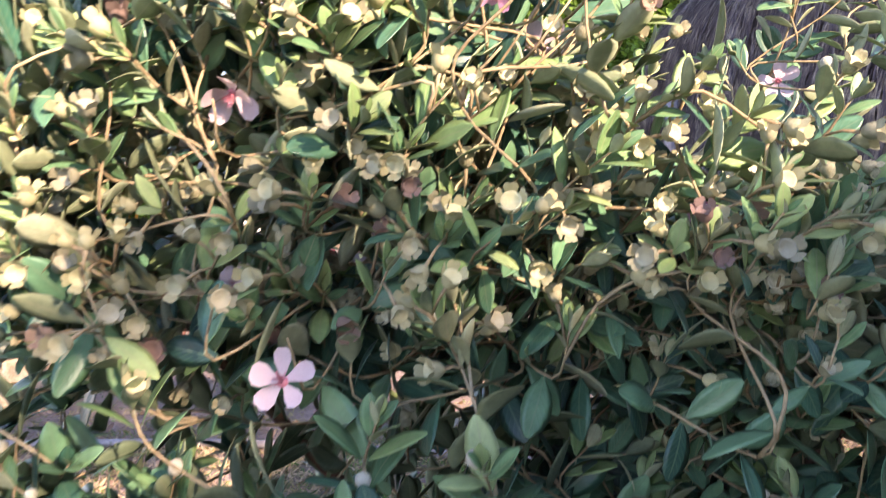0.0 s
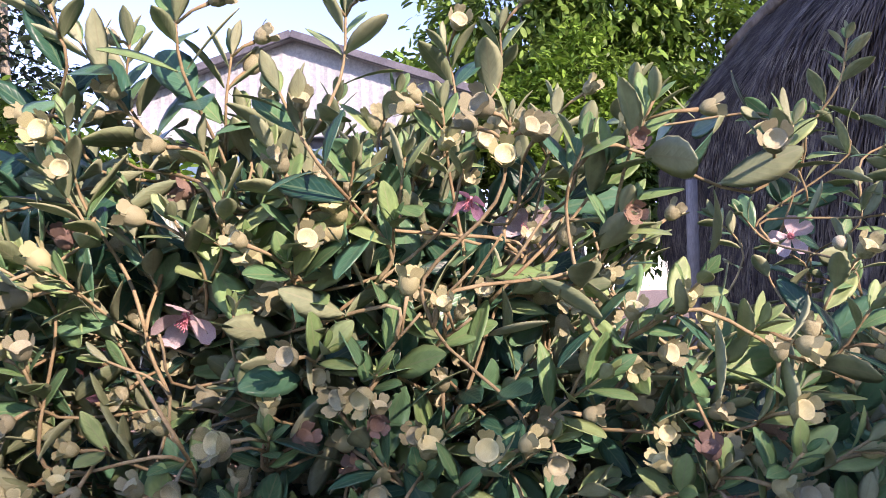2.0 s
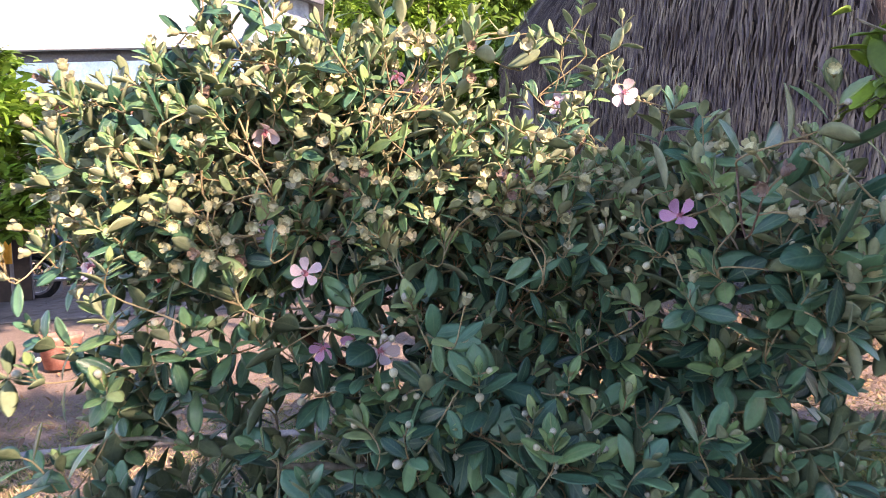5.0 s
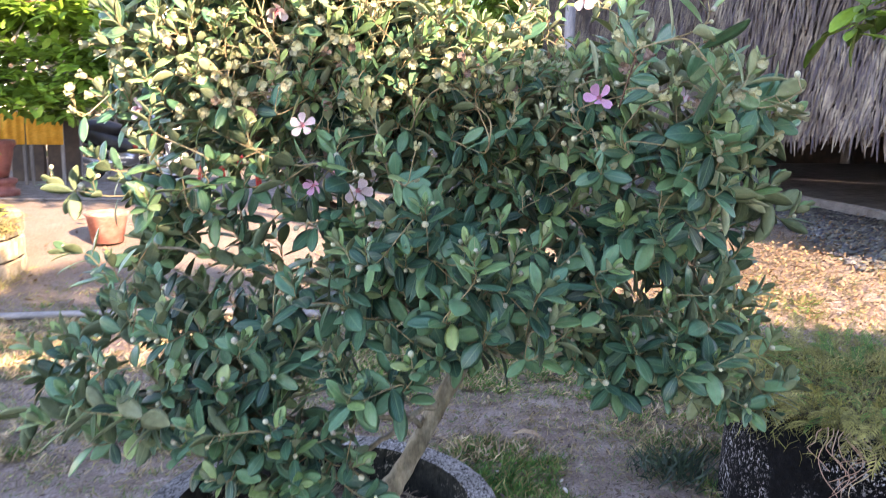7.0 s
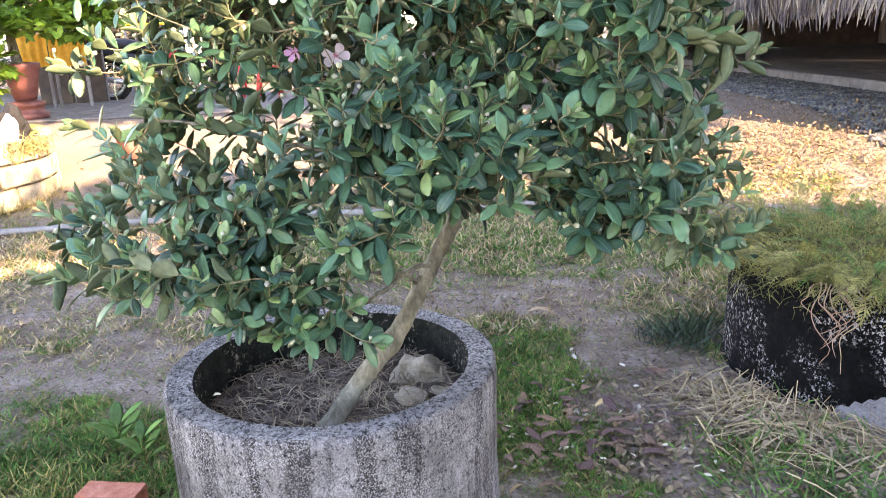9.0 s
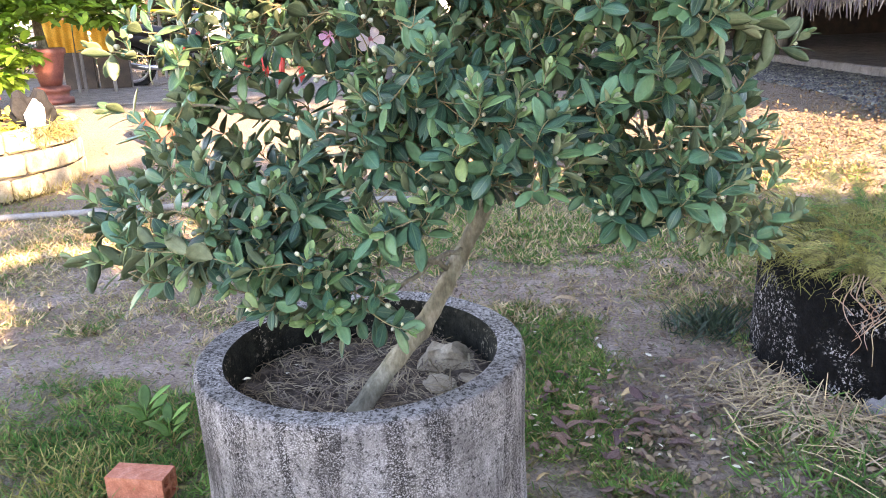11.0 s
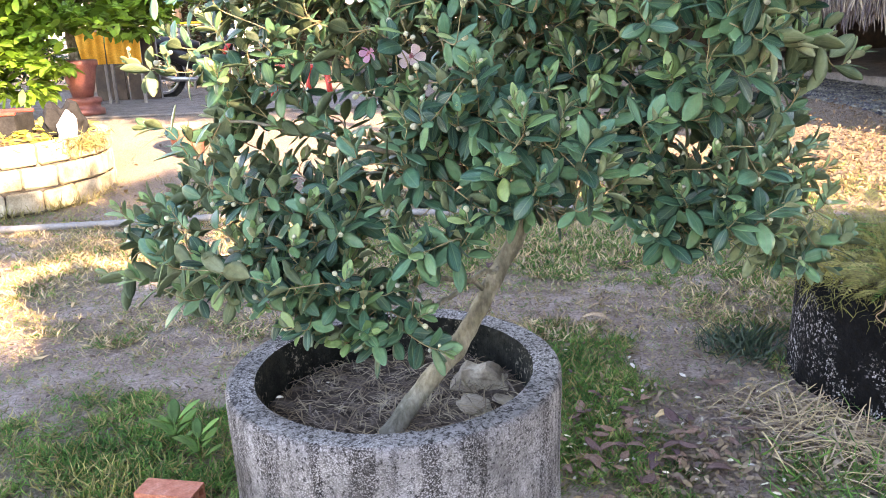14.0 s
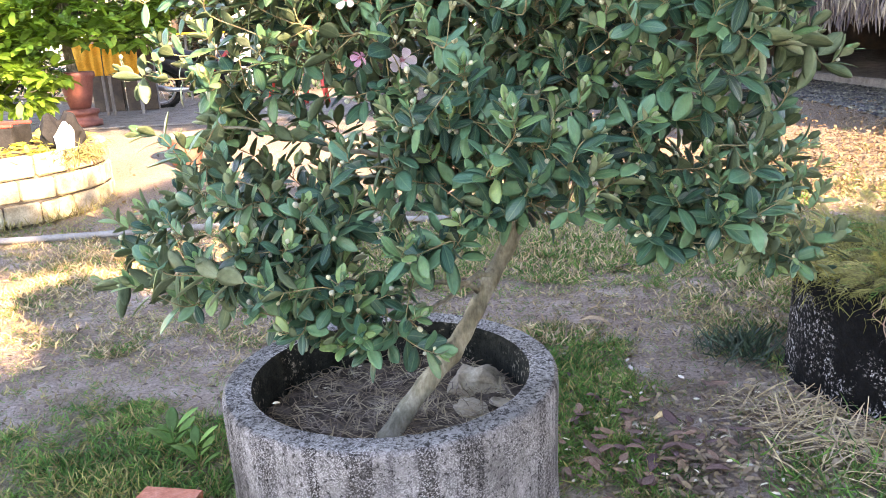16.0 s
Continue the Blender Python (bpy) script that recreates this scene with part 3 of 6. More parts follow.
wedge_stone((0.125, 0.985, SOIL + 0.004), 0.16, 0.10, 0.058, -8)
rock("stone", (0.10, 0.83, SOIL + 0.012), 0.075, 2.3, "small brownish stone beside the trunk", flat=0.22)
rock("stone", (0.175, 0.86, SOIL + 0.015), 0.045, 3.1, "small pale stone against the planter wall", flat=0.22)

# ---- the rose myrtle bush ----
bush = thing("rose_myrtle", (-0.10, 0.72, SOIL), "rose myrtle shrub with leaning trunk, oval leaves and pink-white flowers", "shrub")


def leaf_shape(width, fold, curl, n=6, point=0.64):
    """An oval leaf shell, 1 long, x along it: upper and lower face with a shared edge."""
    v, uv = [], []
    wid = lambda t: width * max(0.06, 4 * t ** 1.12 * (1 - t ** 1.12)) ** point
    for i in range(n):
        t = 0.5 - 0.5 * math.cos(math.pi * i / (n - 1))
        x = 0.06 + 0.94 * t
        w = wid(t) * 0.5
        base = -curl * (t - 0.35) ** 2
        for s in (-1, -0.5, 0, 0.5, 1):
            z = base + fold * abs(s) * w * 2 - 0.10 * w * (s * s)
            v.append((x, s * w, z))
            uv.append((t, 0.5 + 0.5 * s))
    for i in range(n):
        for s in range(3):
            a = v[i * 5 + 1 + s]
            v.append((a[0], a[1], a[2] - 0.012))
            uv.append(uv[i * 5 + 1 + s])
    under_i = lambda i, s: i * 5 + s if s in (0, 4) else n * 5 + i * 3 + s - 1
    f, slots = [], []
    for i in range(n - 1):
        for s in range(4):
            f.append((i * 5 + s, (i + 1) * 5 + s, (i + 1) * 5 + s + 1, i * 5 + s + 1))
            slots.append(0)
    for i in range(n - 1):
        for s in range(4):
            f.append((under_i(i, s), under_i(i, s + 1), under_i(i + 1, s + 1), under_i(i + 1, s)))
            slots.append(1)
    k = len(v)
    v += [(-0.10, -0.012, 0), (-0.10, 0.012, 0), (0.08, 0.012, 0.0), (0.08, -0.012, 0.0)]
    uv += [(0, 0.5)] * 4
    f.append((k, k + 3, k + 2, k + 1))
    slots.append(1)
    return v, f, slots, uv


LEAVES = [leaf_shape(0.50, 0.08, 0.22, 8), leaf_shape(0.44, 0.15, 0.10, 8), leaf_shape(0.56, 0.05, 0.32, 8), leaf_shape(0.46, 0.20, -0.10, 8), leaf_shape(0.38, 0.10, 0.06, 8, 0.8), leaf_shape(0.33, 0.14, 0.18, 8, 0.85)]

TRUNK = bend([(-0.13, 0.705, SOIL - 0.02), (-0.045, 0.742, 0.49), (0.05, 0.775, 0.592), (0.105, 0.80, 0.668), (0.165, 0.82, 0.775), (0.235, 0.825, 0.905), (0.25, 0.82, 1.0)], 6)
rad = np.interp(np.arange(len(TRUNK)), [0, 4, 14, 30, 36], [0.031, 0.024, 0.022, 0.019, 0.016]) * (1 + 0.07 * np.sin(np.arange(len(TRUNK)) * 1.7)) * (1 + 0.22 * np.exp(-((np.arange(len(TRUNK)) - 12.5) / 1.6) ** 2))
Geo().add(*tube(TRUNK, rad, 14)).put("trunk", bark, bush, "leaning greenish grey-brown trunk")

FLOWERS = (
    ((0.461, 0.785, 1.669), (0.1, -1, 0.15), 0.040, petal_white, 0.25), ((0.399, 0.455, 1.458), (-0.2, -1, 0.3), 0.036, petal_pink, 0.9),
    ((-0.108, 0.535, 1.405), (-0.2, -1, 0.5), 0.036, petal_white, 0.25), ((-0.012, 0.535, 1.29), (0.1, -1, 0.1), 0.040, petal_white, 0.25),
    ((0.081, 0.69, 1.663), (-0.08, -1, 0.05), 0.040, petal_white, 0.25), ((-0.151, 0.57, 1.604), (-0.1, -0.6, -0.7), 0.034, petal_white, 0.9),
    ((-0.045, 0.54, 1.312), (-0.4, -0.8, -0.2), 0.028, petal_pink, 0.9), ((-0.09, 0.54, 1.30), (-0.6, -0.8, -0.3), 0.028, petal_pink, 0.9),
    ((0.036, 0.56, 1.675), (-0.2, -0.5, -0.8), 0.022, petal_pink, 0.9), ((-0.40, 0.60, 1.43), (-0.7, -0.5, 0.1), 0.032, petal_white, 0.9),
    ((0.370, 0.89, 1.668), (-0.4, -0.9, 0.0), 0.032, petal_white, 0.9), ((0.207, 0.64, 1.536), (0.1, -0.7, -0.6), 0.030, petal_pink, 0.9), ((0.55, 0.45, 1.46), (0.4, -1, 0), 0.030, petal_white, 0.9),
    ((-0.16, 0.62, 1.46), (-0.5, -0.8, 0.2), 0.032, petal_white, 0.25),
)

# limbs: start height on the trunk (0 to 1), then the places they pass
MAIN_BRANCHES = [
    (0.95, (0.20, 0.80, 1.12), (0.08, 0.74, 1.30), (0.02, 0.70, 1.45), (-0.06, 0.72, 1.62)),
    (0.97, (0.30, 0.78, 1.18), (0.40, 0.70, 1.38), (0.45, 0.66, 1.55)),
    (0.90, (0.36, 0.74, 1.02), (0.55, 0.70, 1.12), (0.74, 0.70, 1.18)),
    (0.86, (0.36, 0.72, 0.93), (0.55, 0.68, 0.93), (0.76, 0.70, 0.84)),
    (0.62, (0.06, 0.72, 0.79), (-0.10, 0.62, 0.82), (-0.30, 0.58, 0.88), (-0.50, 0.62, 0.90)),
    (0.92, (0.08, 0.66, 1.06), (-0.14, 0.62, 1.12), (-0.38, 0.64, 1.18)),
    (0.97, (0.16, 0.64, 1.12), (0.14, 0.50, 1.18), (0.20, 0.42, 1.22)),
    (0.98, (0.30, 0.92, 1.20), (0.38, 0.98, 1.42), (0.45, 0.98, 1.62)),
    (0.96, (0.16, 0.94, 1.20), (-0.04, 1.00, 1.36), (-0.20, 0.94, 1.52)),
    (0.70, (0.02, 0.68, 0.75), (-0.04, 0.60, 0.74), (-0.08, 0.55, 0.72)),
    (0.95, (0.02, 0.76, 1.18), (-0.20, 0.74, 1.36), (-0.38, 0.76, 1.50)),
]
nodes, ways = [], []
for start, *pts in MAIN_BRANCHES:
    a = TRUNK[int(start * (len(TRUNK) - 1))]
    c = bend([a] + [np.array(p) for p in pts], 7)
    c[1:] += rng.normal(0, 0.006, (len(c) - 1, 3))
    Geo().add(*tube(c, np.linspace(0.0095 if start > 0.85 else 0.007, 0.003, len(c)), 8)).put("branch", red_bark if start > 0.93 else bark, bush)
    d = np.gradient(c, axis=0)
    nodes.extend(c[3:])
    ways.extend(d[3:] / np.linalg.norm(d[3:], axis=1)[:, None])

# named shoots: where the tip stands and how it points
TIPS = [
    ((0.492, 0.256, 1.61), (0, -0.1, 1)), ((0.419, 0.85, 1.868), (0.2, 0, 1)), ((0.326, 0.85, 1.785), (-1, 0, 0.35)), ((0.394, 0.86, 1.79), (-0.5, 0, 0.8)),
    ((-0.045, 0.58, 1.81), (0.1, 0, 1)), ((-0.151, 0.55, 1.81), (-0.1, 0, 1)), ((0.214, 0.87, 1.835), (0.25, 0, 1)), ((0.062, 0.65, 1.82), (0.05, 0, 1)),
    ((-0.243, 0.55, 1.81), (-0.5, 0, 1)), ((-0.202, 0.60, 1.80), (0, 0, 1)), ((-0.129, 0.60, 1.79), (0.1, 0, 1)), ((-0.072, 0.49, 1.735), (-0.5, -0.2, 1)), ((0.021, 0.62, 1.795), (-0.1, 0, 1)),
    ((0.060, 0.50, 1.715), (0.2, -0.2, 1)), ((0.305, 0.85, 1.69), (-0.6, -0.3, 0.5)), ((0.369, 0.90, 1.68), (0.3, -0.3, 0.8)), ((0.365, 0.75, 1.63), (-0.2, -0.4, 0.9)), ((0.46, 0.80, 1.72), (0.1, 0, 1)), ((0.53, 0.95, 1.84), (0.1, 0, 1)),
    ((0.215, 0.50, 1.525), (0.2, -0.6, 0.5)), ((0.265, 0.52, 1.53), (0.5, -0.5, 0.5)), ((0.15, 0.52, 1.50), (-0.2, -0.7, 0.3)),
    ((-0.04, 0.50, 1.39), (0.2, -0.3, 1)), ((-0.23, 0.50, 1.485), (-0.2, -0.3, 1)), ((-0.144, 0.50, 1.47), (0.1, -0.3, 1)), ((0.21, 0.52, 1.50), (0.3, -0.4, 1)), ((0.22, 0.50, 1.40), (0.1, -0.5, 0.8)), ((-0.20, 0.50, 1.41), (-0.2, -0.3, 1)),
    ((-0.22, 0.56, 1.79), (-0.6, 0, 1)), ((-0.58, 0.64, 1.30), (-1, 0, 0.5)), ((-0.55, 0.60, 1.17), (-1, -0.2, 0.2)), ((-0.37, 0.45, 1.07), (-0.7, -0.4, 0.8)),
    ((-0.69, 0.64, 0.86), (-1, 0, 0.3)), ((-0.42, 0.50, 1.10), (-0.3, -0.3, 1)), ((0.90, 0.70, 0.78), (1, -0.1, -0.5)), ((0.93, 0.80, 1.0), (1, 0, 0.5)),
    ((0.80, 0.68, 1.26), (0.7, 0, 1)), ((0.17, 0.33, 1.20), (-0.1, -0.5, 0.8)), ((0.41, 0.36, 1.18), (0.4, -0.7, 0.4)), ((-0.03, 0.47, 1.12), (-0.2, -0.4, 1)),
    ((0.39, 0.47, 1.03), (0.4, -0.6, 0)), ((0.03, 0.47, 0.72), (0.8, -0.5, -0.1)), ((-0.02, 0.36, 0.98), (0.1, -0.6, 0.7)), ((-0.12, 0.42, 1.15), (-0.2, -0.5, 0.8)),
    ((0.66, 0.32, 1.47), (0.9, -0.3, 0.4)), ((0.542, 0.194, 1.50), (0.5, -0.2, 0.7)), ((0.653, 0.257, 1.47), (0.9, 0, 0.5)), ((0.362, 0.17, 1.51), (0.1, -0.4, 0.8)), ((0.46, 0.50, 1.60), (0, 0, 1)), ((0.72, 0.5, 1.42), (0.8, 0, 0.7)), ((0.57, 0.30, 1.40), (0.3, -0.6, 0.6)),
]
# the crown's masses: centre and half-widths
MASSES = [
    ((0.10, 0.70, 1.27), (0.52, 0.36, 0.30), 90), ((-0.14, 0.72, 1.58), (0.36, 0.32, 0.22), 95), ((0.32, 0.82, 1.43), (0.28, 0.28, 0.17), 56), ((0.42, 0.85, 1.60), (0.22, 0.20, 0.16), 13),
    ((-0.38, 0.60, 0.98), (0.30, 0.24, 0.20), 52), ((0.58, 0.68, 1.06), (0.28, 0.26, 0.21), 55), ((0.78, 0.68, 0.88), (0.15, 0.14, 0.12), 7),
    ((0.54, 0.50, 1.40), (0.22, 0.22, 0.19), 46), ((-0.14, 0.52, 0.80), (0.20, 0.14, 0.08), 12), ((0.14, 0.48, 1.12), (0.30, 0.18, 0.17), 34), ((-0.40, 0.68, 1.36), (0.18, 0.25, 0.17), 30),
    ((0.03, 0.64, 1.25), (0.30, 0.18, 0.14), 44), ((0.14, 0.72, 1.37), (0.16, 0.16, 0.09), 30), ((0.35, 0.70, 1.30), (0.20, 0.18, 0.12), 24), ((0.05, 0.62, 1.62), (0.30, 0.16, 0.16), 46), ((0.60, 0.56, 1.28), (0.24, 0.22, 0.18), 26), ((-0.20, 0.50, 0.95), (0.24, 0.14, 0.14), 24), ((0.50, 0.92, 1.66), (0.14, 0.14, 0.16), 16), ((0.27, 0.68, 1.50), (0.13, 0.13, 0.07), 16),
    ((0.30, 0.72, 1.40), (0.18, 0.20, 0.10), 34), ((0.54, 0.58, 0.99), (0.24, 0.16, 0.09), 34), ((-0.12, 0.62, 1.67), (0.36, 0.13, 0.08), 26), ((-0.43, 0.74, 1.20), (0.11, 0.14, 0.07), 11), ((-0.32, 0.62, 1.33), (0.18, 0.14, 0.10), 9), ((0.12, 0.72, 1.50), (0.14, 0.12, 0.10), 12), ((0.18, 0.80, 1.12), (0.30, 0.16, 0.14), 36), ((-0.30, 0.74, 1.02), (0.24, 0.14, 0.12), 20),
]
# hollows in the crown where no shoot ends: centre and radius
HOLLOWS = [((0.10, 0.52, 1.36), 0.085), ((0.22, 0.50, 1.345), 0.10), ((0.00, 0.56, 1.37), 0.05), ((0.40, 0.48, 1.34), 0.06), ((-0.26, 0.50, 1.17), 0.07), ((0.16, 0.62, 1.47), 0.06)]
tips, aims = [np.array(t) for t, _ in TIPS], [np.array(a, float) for _, a in TIPS]
for c, h, k in MASSES:
    own = np.random.default_rng(int(1000 * (c[0] + 2) + 77 * c[1] + 31 * c[2]))
    for _ in range(int(k * (2.2 if c[2] < 1.45 else 4.6))):
        d = own.normal(size=3)
        d /= np.linalg.norm(d)
        r = own.uniform(0.35, 1.0) ** 0.5
        p = np.array(c) + d * np.array(h) * r
        lot = own.random()
        if p[2] < 1.0 and 0.08 < p[0] < 0.36 and p[1] > 0.43:
            continue
        if p[0] < -0.50 and p[2] > 1.05:
            continue
        # the crown is open in the middle of its flank and towards the hut
        if -0.5 < p[0] < -0.06 and 1.10 < p[2] < 1.40 and lot < 0.38:
            continue
        if p[2] > 1.57 and p[0] / (p[1] - 0.06) > 0.22 and p[1] > 0.55 and lot < 0.86:
            continue
        if any(np.linalg.norm(p - np.array(q)) < w for q, w in HOLLOWS):
            continue
        if p[2] > 1.38 and abs(p[0]) < 0.42:
            p[1] = max(p[1], 0.53)
        # neighbouring shoots keep their distance
        if min(np.linalg.norm(p - q) for q in tips) < ((0.064 if r > 0.75 else 0.042) if p[2] < 1.42 else 0.031):
            continue
        tips.append(p)
        out = d * np.array([1, 1, 0.5])
        aims.append(out + np.array([0, 0, 0.9 if p[2] > 0.85 else 0.4]) + 0.3 * own.normal(size=3) / 1.7)
heart = np.array([0.15, 0.78, 1.15])
order = np.argsort([np.linalg.norm(p - heart) for p in tips])
# from the tip down: length of a leaf, its angle to the stem, and the gap to the next pair
PAIR_LENGTH = (0.020, 0.032, 0.044, 0.053, 0.060, 0.064, 0.064)
PAIR_ANGLE = (13, 26, 39, 50, 60, 68, 74)
PAIR_GAP = (0.006, 0.012, 0.017, 0.021, 0.024, 0.026, 0.028)
twigs = Geo()
lp, ld, lu, ls, lk = [], [], [], [], []
nodes, ways = list(nodes), list(ways)
buds, cups = [], []
for i in order:
    tip, aim = tips[i], aims[i] / np.linalg.norm(aims[i])
    N = np.array(nodes)
    gap = N - tip
    dist = np.linalg.norm(gap, axis=1)
    cost = np.abs(dist - 0.14) + 0.25 * np.clip(np.einsum("ij,j->i", gap, aim) + 0.05, 0, 1)
    j = int(np.argmin(cost))
    a, w = N[j], ways[j]
    L = np.linalg.norm(tip - a)
    c = bend([a, a + 0.30 * L * (0.5 * w + 0.5 * (tip - a) / L) + 0.12 * L * random_dirs(1)[0] * 0.5, tip - 0.35 * L * aim, tip], 4)
    twigs.add(*tube(c, np.linspace(0.0013 + 0.0017 * min(L, 0.4), 0.0009, len(c)), 6), 0 if L < 0.2 else 1)
    d = np.gradient(c, axis=0)
    d /= np.linalg.norm(d, axis=1)[:, None] + 1e-9
    nodes.extend(c[4:-2:2])
    ways.extend(d[4:-2:2])
    # opposite leaf pairs, each pair turned a quarter, larger away from the tip
    run = np.concatenate([[0], np.cumsum(np.linalg.norm(np.diff(c, axis=0), axis=1))])
    s, turn, k = run[-1], rng.uniform(0, 3.14), 0
    stop = max(0.15 * run[-1], run[-1] - (0.17 if tip[2] < 1.42 else 0.26))
    away = (tip - heart) / (np.linalg.norm(tip - heart) + 1e-6)
    big = rng.uniform(0.85, 1.15) * (0.98 if tip[0] > 0.4 and tip[1] < 0.8 else np.interp(tip[2], [1.2, 1.5], [0.98, 0.74]))
    fresh = int(rng.integers(-1, 3))
    while s > stop:
        p = np.array([np.interp(s, run, c[:, q]) for q in range(3)])
        t = np.array([np.interp(s, run, d[:, q]) for q in range(3)])
        t /= np.linalg.norm(t)
        ref = np.cross(t, (0.2, 0.1, 1.0))
        if np.linalg.norm(ref) < 0.05:
            ref = np.array([1.0, 0, 0])
        ref /= np.linalg.norm(ref)
        oth = np.cross(t, ref)
        size = big * PAIR_LENGTH[min(k, 6)] * rng.uniform(0.85, 1.12)
        open_a = radians(PAIR_ANGLE[min(k, 6)] + rng.normal(0, 8))
        for side in (0, math.pi):
            if rng.random() < 0.04 + 0.08 * max(0, k - 3):
                continue
            r = math.cos(turn + side) * ref + math.sin(turn + side) * oth
            along = math.cos(open_a) * t + math.sin(open_a) * r + np.array([0, 0, 0.05 - 0.07 * max(0, k - 3)])
            upv = math.sin(open_a) * t - math.cos(open_a) * r + np.array([0, 0, 0.25 if p[2] > 1.42 else 0.95]) + 0.3 * away * np.array([1, 1, 0.3]) + rng.normal(0, 0.13, 3)
            lp.append(p)
            ld.append(along)
            lu.append(upv)
            ls.append(size * rng.uniform(0.9, 1.1))
            lk.append(k + fresh)
        if k in (1, 2, 3, 4) and p[2] > 1.36 and p[1] < 0.72 and (p[0] < 0.32 or rng.random() < 0.12):
            for side in (1.0, 3.9):
                if rng.random() < np.interp(p[2], [1.38, 1.48, 1.58, 1.68], [0.12, 0.32, 0.30, 0.14]):
                    r = math.cos(turn + side) * ref + math.sin(turn + side) * oth
                    cups.append((p, 0.5 * t + r + 0.5 * away + np.array([0, 0, -0.3])))
        elif k in (1, 2, 3, 4) and rng.random() < (0.62 if p[2] > 1.36 and p[1] < 0.85 else 0.30 if p[1] < 0.52 or p[0] < -0.45 else 0.14):
            r = math.cos(turn + 1.57) * ref + math.sin(turn + 1.57) * oth
            (cups if 1.34 < p[2] < 1.62 and rng.random() < 0.62 else buds).append((p, 0.5 * t + r + np.array([0, 0, -0.35 if p[2] > 1.34 else 0.2])))
        s -= PAIR_GAP[min(k, 6)] * rng.uniform(0.8, 1.2)
        turn += 1.57 + rng.normal(0, 0.15)
        k += 1
tagged(twigs.put("twigwork", [twig_mat, red_bark], bush), "thin downy yellow-green twigs", kind="stuff")
lp, ld, lu, ls, lk = np.array(lp), np.array(ld), np.array(lu), np.array(ls), np.array(lk)
# open flowers stand clear of the leaves: none grows through or close before one
tipward = lp + ld / np.linalg.norm(ld, axis=1)[:, None] * ls[:, None] * 0.5
clear = ~((tipward[:, 2] > 1.34) & (tipward[:, 1] < 0.44) & (np.abs(tipward[:, 0]) < 0.36))
for at, facing, size, m, cupped in FLOWERS:
    fdir = np.array(Vector(facing).normalized())
    rel = tipward - np.array(at)
    ahead = rel @ fdir
    side_gap = np.linalg.norm(rel - ahead[:, None] * fdir, axis=1)
    clear &= ~((ahead > -0.012) & (ahead < 0.30) & (side_gap < 0.036 + 0.05 * np.clip(ahead, 0, 1)))
lp, ld, lu, ls, lk = lp[clear], ld[clear], lu[clear], ls[clear], lk[clear]
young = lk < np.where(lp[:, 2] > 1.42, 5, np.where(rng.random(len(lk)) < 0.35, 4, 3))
turns = axes(ld, lu)
style = np.where((lp[:, 2] > 1.40) & (lp[:, 0] < 0.4), rng.choice([0, 1, 3, 4, 5], len(lp)), rng.integers(0, 4, len(lp)))
mid = lp + turns[:, :, 0] * ls[:, None] * 0.5
# the leaves towards the open front are picked out singly, the rest of the crown is joined
front = mid[:, 1] - 0.25 * np.abs(mid[:, 0] - 0.1)
single = np.zeros(len(lp), bool)
single[np.argsort(front)[:300]] = True
leaf_meshes = []
for (v, f, slots, uv), top_face in [(shape, m) for m in (leaf_top_one, leaf_young_one) for shape in LEAVES]:
    me = bpy.data.meshes.new("leaf")
    me.from_pydata(v, [], f)
    me.materials.append(top_face)
    me.materials.append(leaf_under_one)
    me.polygons.foreach_set("material_index", slots)
    me.polygons.foreach_set("use_smooth", [True] * len(f))
    layer = me.uv_layers.new(name="UVMap")
    layer.data.foreach_set("uv", [q for face in f for i in face for q in uv[i]])
    leaf_meshes.append(me)
for i in np.nonzero(single)[0]:
    ob = under(new("leaf", leaf_meshes[style[i] + 6 * young[i]]), bush)
    ob.matrix_basis = Matrix.Translation(lp[i]) @ Matrix(turns[i].tolist()).to_4x4() @ Matrix.Scale(ls[i], 4)
# Mature leaves below this height take the shade-darkened undersides.
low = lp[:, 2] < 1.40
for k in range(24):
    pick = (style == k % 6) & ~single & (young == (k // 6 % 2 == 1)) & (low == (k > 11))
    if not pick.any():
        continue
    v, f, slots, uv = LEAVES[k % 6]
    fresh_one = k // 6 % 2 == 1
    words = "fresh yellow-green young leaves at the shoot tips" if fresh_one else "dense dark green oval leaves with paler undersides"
    tagged(scatter("foliage", v, f, lp[pick], turns[pick], ls[pick], [leaf_young if fresh_one else leaf_top, leaf_under_shade if k > 11 and not fresh_one else leaf_under], bush, slots, uv), words, kind="stuff")


def turned(d, spin=0.0):
    return Vector(d).to_track_quat("Z", "Y").to_matrix().to_4x4() @ Matrix.Rotation(spin, 4, "Z")


def cup_mesh(name, mats):
    """A spent flower: a downy bell with five rounded lobes and a sunk floor."""
    g = Geo()
    prof = [(0.0, 0.0), (0.25, 0.10), (0.46, 0.38), (0.52, 0.72), (0.50, 0.95)]
    g.add(*lathe(prof, 15), 0)
    g.add(*lathe([(0.50, 0.95), (0.42, 0.96), (0.36, 0.80), (0.0, 0.74)], 15), 1)
    for s in range(5):
        a = 2 * math.pi * s / 5
        v, f = [], []
        for i, (r, z, w) in enumerate(((0.46, 0.86, 0.27), (0.60, 1.12, 0.36), (0.68, 1.34, 0.31), (0.72, 1.42, 0.12))):
            for q in (-1, 0, 1):
                rr, ww = r - 0.05 * (q == 0), w * q
                v.append((rr * math.cos(a) - ww * math.sin(a), rr * math.sin(a) + ww * math.cos(a), z - 0.06 * (q == 0)))
        for i in range(3):
            for q in range(2):
                f.append((i * 3 + q, (i + 1) * 3 + q, (i + 1) * 3 + q + 1, i * 3 + q + 1))
        g.add(v, f, 0)
    return g.mesh(name, mats)


